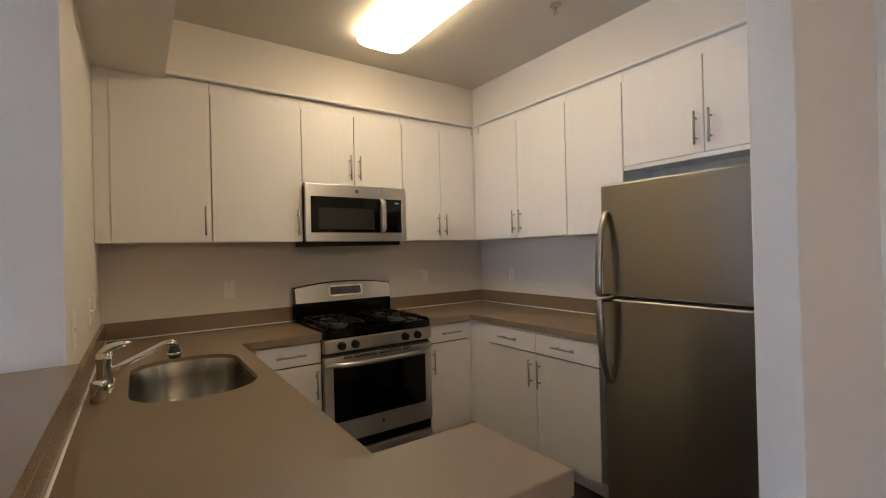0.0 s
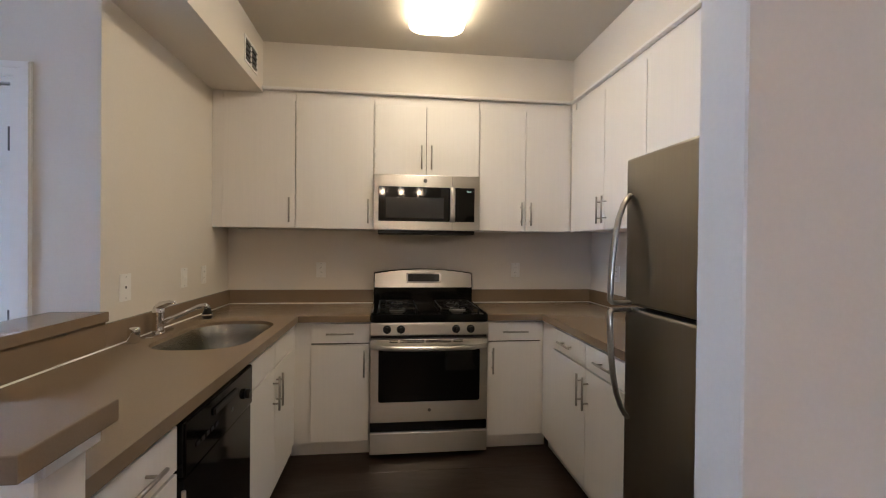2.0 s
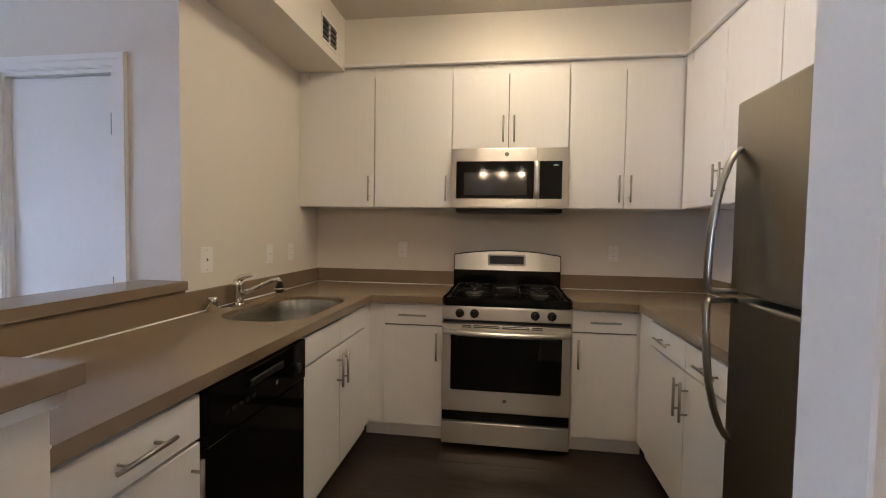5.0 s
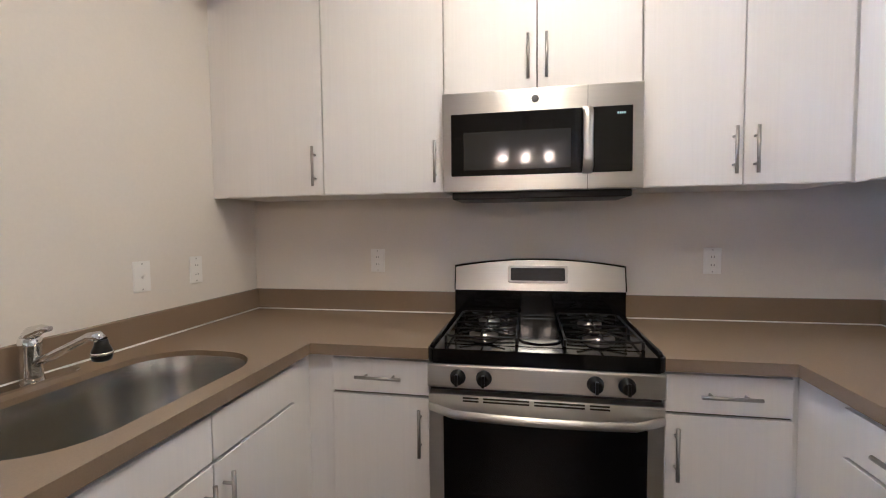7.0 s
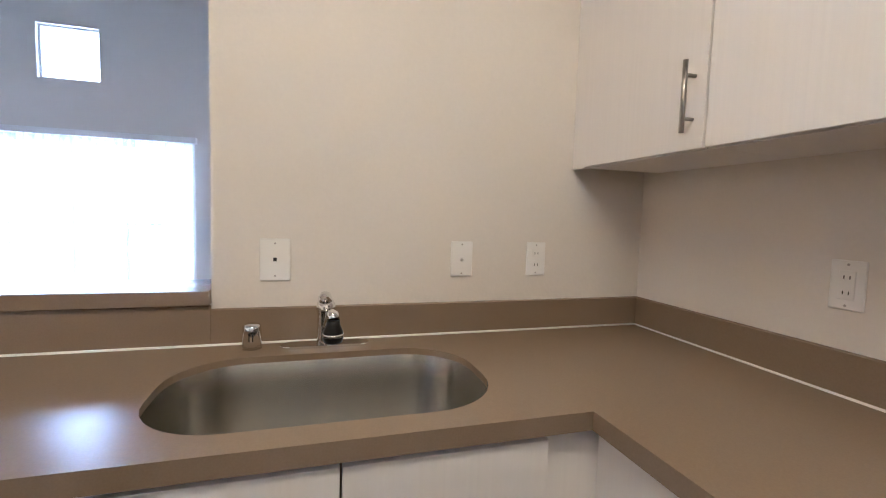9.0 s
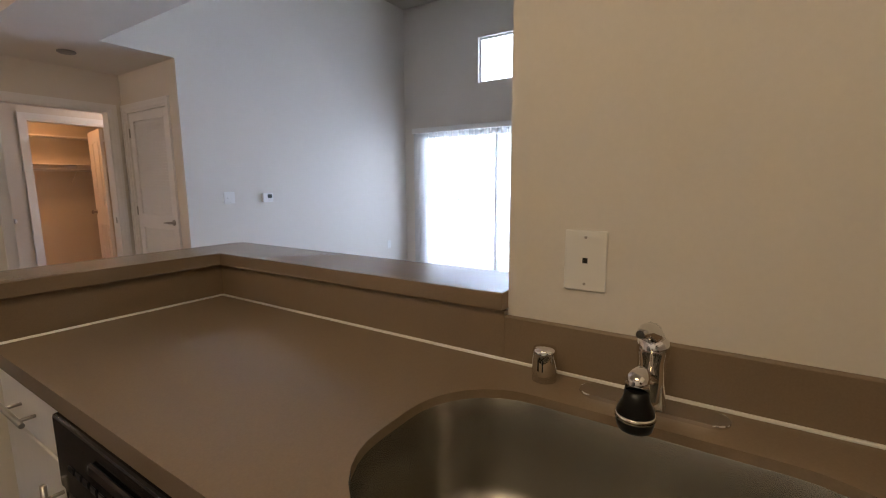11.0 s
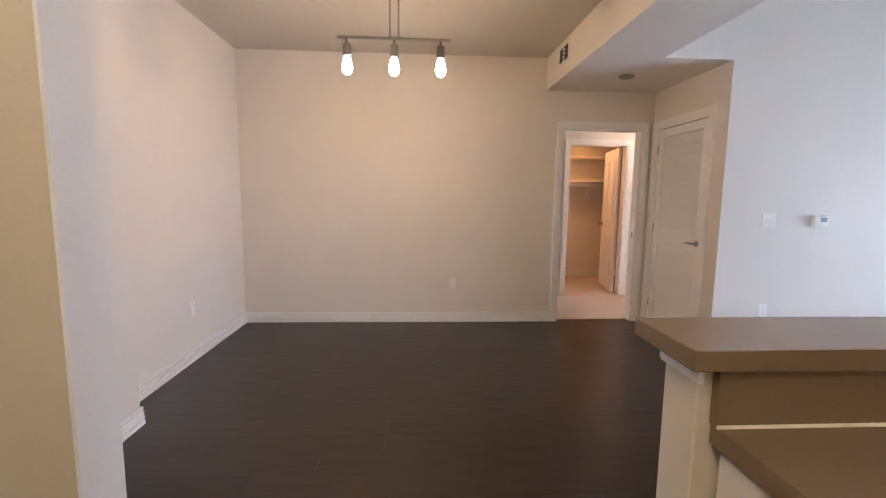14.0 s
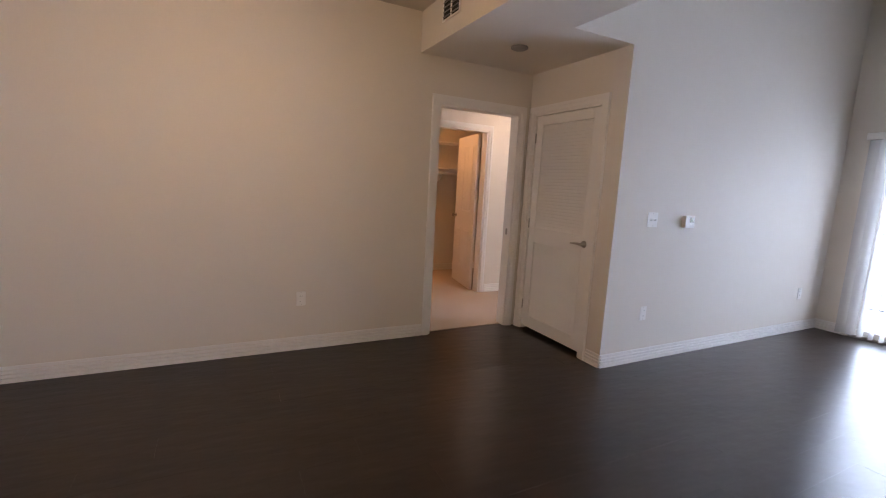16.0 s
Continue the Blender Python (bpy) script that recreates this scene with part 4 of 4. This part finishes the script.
vent("white louvred air vent on the sink soffit", pose(-1.077, -0.58, 2.545, 0, 0, 90), 0.25, 0.16)
vent("white louvred air vent on the ceiling beam", pose(-1.5, -5.93, 2.64, 0, 0, 90), 0.27, 0.16)
# The detector's grey holds the shade under the beam as colour.
sd = thing("smoke_detector", "small round ceiling detector, shade put into its grey colour", "smoke detector", pose(-2.054, -5.851, 2.44))
part("housing", lathe(bmesh.new(), [(0.065, 0), (0.065, -0.008), (0.055, -0.018), (0.03, -0.021)]), GREYCAP, sd)
part("vent_ring", lathe(bmesh.new(), [(0.06, -0.009), (0.067, -0.010), (0.062, -0.013)]), GREYCAP, sd)
sp = thing("sprinkler", "chrome ceiling fire sprinkler", "sprinkler", pose(0.74, -1.58, H))
part("escutcheon", lathe(bmesh.new(), [(0.035, 0), (0.034, -0.006), (0.018, -0.012)]), NICKEL, sp)
part("head", lathe(bmesh.new(), [(0.009, -0.012), (0.009, -0.03), (0.003, -0.032), (0.003, -0.045), (0.018, -0.046), (0.018, -0.049)]), NICKEL, sp)


# ---- lights ----
def ceiling_light():
    x0, x1, y0, y1 = -0.095, 0.245, -1.90, -0.675
    root = thing("ceiling_light", "lit rounded white fluorescent ceiling light", "ceiling light", pose((x0 + x1) / 2, (y0 + y1) / 2, H))
    a, b = (x1 - x0) / 2, (y1 - y0) / 2
    part("tray", prism(bmesh.new(), loop_round(-a + 0.02, a - 0.02, -b + 0.02, b - 0.02, 0.06), -0.014, -0.001), TRIM, root)
    bm = bmesh.new()
    rows = [[bm.verts.new((x, y, z)) for x, y in loop_round(-a + i, a - i, -b + i, b - i, 0.085 - i * 0.5)] for i, z in ((0.012, -0.015), (0.0, -0.035), (0.004, -0.055), (0.02, -0.068), (0.05, -0.074))]
    n = len(rows[0])
    for p, q in zip(rows, rows[1:]):
        for k in range(n):
            bm.faces.new((p[k], p[(k + 1) % n], q[(k + 1) % n], q[k])).smooth = True
    bm.faces.new(rows[-1]), bm.faces.new(rows[0][::-1])
    part("diffuser", bm, DIFFUSER, root, "glowing white acrylic diffuser")


ceiling_light()


def track_light():
    root = thing("pendant_light", "brushed nickel bar pendant with three lit bulbs", "pendant light", pose(-0.016, -5.02, H + 0.045))
    part("canopy", lathe(bmesh.new(), [(0.065, -0.045), (0.065, -0.057), (0.05, -0.069), (0.02, -0.071)]), NICKEL, root)
    for x in (-0.03, 0.03):
        part("stem", tube(bmesh.new(), [(x, 0, -0.02), (x, 0, -0.385)], 0.006), NICKEL, root)
    part("bar", B(-0.388, 0.388, -0.012, 0.012, -0.398, -0.380, bevel=0.003), NICKEL, root)
    for x in (-0.322, 0.0, 0.322):
        s = part("socket", lathe(bmesh.new(), [(0.008, -0.398), (0.008, -0.425), (0.026, -0.43), (0.028, -0.475), (0.032, -0.505), (0.03, -0.51)], (x, 0, 0)), NICKEL, root, "brushed nickel lamp socket")
        part("bulb", lathe(bmesh.new(), [(0.018, -0.51), (0.027, -0.525), (0.034, -0.56), (0.036, -0.578)], (x, 0, 0)), NECK, s, "frosted bulb neck")
        part("bulb_tip", lathe(bmesh.new(), [(0.036, -0.5785), (0.036, -0.59), (0.030, -0.615), (0.016, -0.63), (0.003, -0.634)], (x, 0, 0)), BULB, s, "lit frosted bulb")


track_light()
# The hall dome is an added, unseen fill for the bedroom's daylight.
for at, lab, shade in ((pose(-3.3, -7.1, BH), "added dome light standing in for bedroom window daylight", HALL_FILL), (pose(-2.3, -8.3, BH), "lit dome ceiling light in the closet", DOME)):
    dl = thing("dome_light", lab, "ceiling light", at)
    part("base", lathe(bmesh.new(), [(0.13, 0), (0.13, -0.02)]), NICKEL, dl)
    part("shade", lathe(bmesh.new(), [(0.125, -0.02), (0.12, -0.045), (0.09, -0.075), (0.04, -0.09), (0.003, -0.093)]), shade, dl, "glowing glass shade")

# ---- closet shelf ----
sh = thing("closet_shelf", "white closet shelf with a hanging rod", "shelf")
part("shelf_board", B(-3.95, -1.46, -9.19, -8.84, 1.60, 1.62, bevel=0.002), TRIM, sh)
part("shelf_board", B(-3.95, -1.46, -9.19, -8.84, 1.98, 2.0, bevel=0.002), TRIM, sh)
part("rod", tube(bmesh.new(), [(-3.95, -8.90, 1.54), (-1.46, -8.90, 1.54)], 0.016), TRIM, sh)
part("cleat", B(-3.95, -1.46, -9.199, -9.18, 1.52, 1.60), TRIM, sh)
for x in (-3.0, -2.2):
    part("bracket", tube(bmesh.new(), [(x, -9.18, 1.36), (x, -8.92, 1.53), (x, -8.88, 1.595)], 0.008), TRIM, sh)

# ---- sliding door, window, blind, balcony ----
sl = thing("window_1", "white framed sliding glass balcony door", "sliding door", kind="structure")


def sash(parent, x, y0, y1, z0, z1, w=0.06, name="sash"):
    s = part(name, bmesh.new(), TRIM, parent)
    s.data = mesh(name, (lambda bm: [box(bm, x - 0.018, x + 0.018, *q, bevel=0.003) for q in ((y0, y1, z0, z0 + w), (y0, y1, z1 - w, z1), (y0, y0 + w, z0 + w, z1 - w), (y1 - w, y1, z0 + w, z1 - w))] and bm)(bmesh.new()), TRIM)
    g = part("pane", B(x - 0.003, x + 0.003, y0 + w - 0.005, y1 - w + 0.005, z0 + w - 0.005, z1 - w + 0.005), GLASS, s)
    g.visible_shadow = False
    return s


sash(sl, -6.03, SY0 + 0.02, (SY0 + SY1) / 2 + 0.03, 0.03, SH - 0.02)
sash(sl, -6.07, (SY0 + SY1) / 2 - 0.03, SY1 - 0.02, 0.03, SH - 0.02)
part("frame_head", B(-6.11, -5.995, SY0, SY1, SH - 0.02, SH), TRIM, sl)
part("frame_sill", B(-6.11, -5.985, SY0, SY1, 0.0, 0.03), NICKEL, sl, "metal sliding track")
part("frame_side", B(-6.11, -5.995, SY0, SY0 + 0.02, 0.03, SH - 0.02), TRIM, sl)
part("frame_side", B(-6.11, -5.995, SY1 - 0.02, SY1, 0.03, SH - 0.02), TRIM, sl)
w2_ = thing("window_2", "small high fixed window with white frame", "window", kind="structure")
sash(w2_, -6.06, WY0, WY1, WZ0, WZ1, 0.022, "window_frame")

vb = thing("vertical_blind", "white sheer vertical blind over the sliding door", "blind")
part("valance", B(-5.985, -5.90, SY0 - 0.12, SY1 + 0.03, 2.055, 2.125, bevel=0.004), TRIM, vb, "white valance")
bm = bmesh.new()
for k in range(7):
    v = [bm.verts.new((0.008 * math.sin(math.pi * k / 6), -0.044 + 0.088 * k / 6, z)) for z in (0.03, 2.06)]
    if k:
        bm.faces.new((pv[0], v[0], v[1], pv[1])).smooth = True
    pv = v
slat = mesh("slat", bm, FABRIC)
ys = [SY0 - 0.06 + k * 0.085 for k in range(30)]
for k, y in enumerate(ys):
    ob = new("slat", slat)
    ob.parent = vb
    ob.matrix_basis = pose(-5.945, y, 0, 0, 0, (80 + 4 * math.sin(k * 2.1)) if 1 < k < 27 else 40)

solid("balcony_floor", [(-7.6, -6.11, -5.6, -1.9, -0.2, -0.03)], CONCRETE, "pale concrete balcony floor", "balcony")
rl = thing("balcony_railing", "grey painted metal balcony railing", "railing")
part("top_rail", B(-7.53, -7.47, -5.6, -1.9, 1.02, 1.06, bevel=0.004), RAILPAINT, rl)
part("bottom_rail", B(-7.52, -7.48, -5.6, -1.9, 0.06, 0.09, bevel=0.004), RAILPAINT, rl)
bal = mesh("baluster", box(bmesh.new(), -7.508, -7.492, -0.008, 0.008, 0.09, 1.02), RAILPAINT)
for k in range(32):
    ob = new("baluster", bal)
    ob.parent = rl
    ob.matrix_basis = pose(0, -5.5 + k * 0.115, 0)
for y in (-5.55, -3.75, -1.95):
    part("post", B(-7.525, -7.475, y - 0.025, y + 0.025, -0.03, 1.02, bevel=0.003), RAILPAINT, rl)
part("rail_end", B(-7.5, -6.11, -5.6, -5.57, 1.02, 1.06), RAILPAINT, rl)
tagged(new("backdrop", mesh("backdrop", B(-10.1, -10.0, -11, 4, -2, 8), DAY)), "bright overcast sky beyond the balcony", "sky", "", "structure")

# ---- floor planks ----
rng = random.Random(5)
floor = tagged(new("floor", mesh("floor", B(XW - 0.1, 1.72, YD - 0.05, 0.0, -0.0115, -0.0045), SUBFLOOR)), "dark espresso wood plank floor", "floor", "", "structure")
PW, PL = 0.178, 1.22
cut = {}


def plank_mesh(length):
    key = round(length, 3)
    if key not in cut:
        cut[key] = mesh("plank", box(bmesh.new(), 0.0002, key - 0.0002, 0.0002, PW - 0.0002, -0.0045, 0), WOOD)
    return cut[key]


XA, XB = XW - 0.09, 1.73
y = YD - 0.06
while y < -0.18:
    x = XW - 0.12 - rng.choice((0.0, 0.3, 0.61, 0.9))
    while x < XB:
        a, b = max(x, XA), min(x + PL, XB)
        if b - a > 0.02:
            ob = new("plank", plank_mesh(b - a))
            ob.parent = floor
            ob.matrix_basis = pose(a, y, rng.uniform(-0.0004, 0.0), rng.uniform(-0.14, 0.14), rng.uniform(-0.02, 0.02), 0)
        x += PL
    y += PW
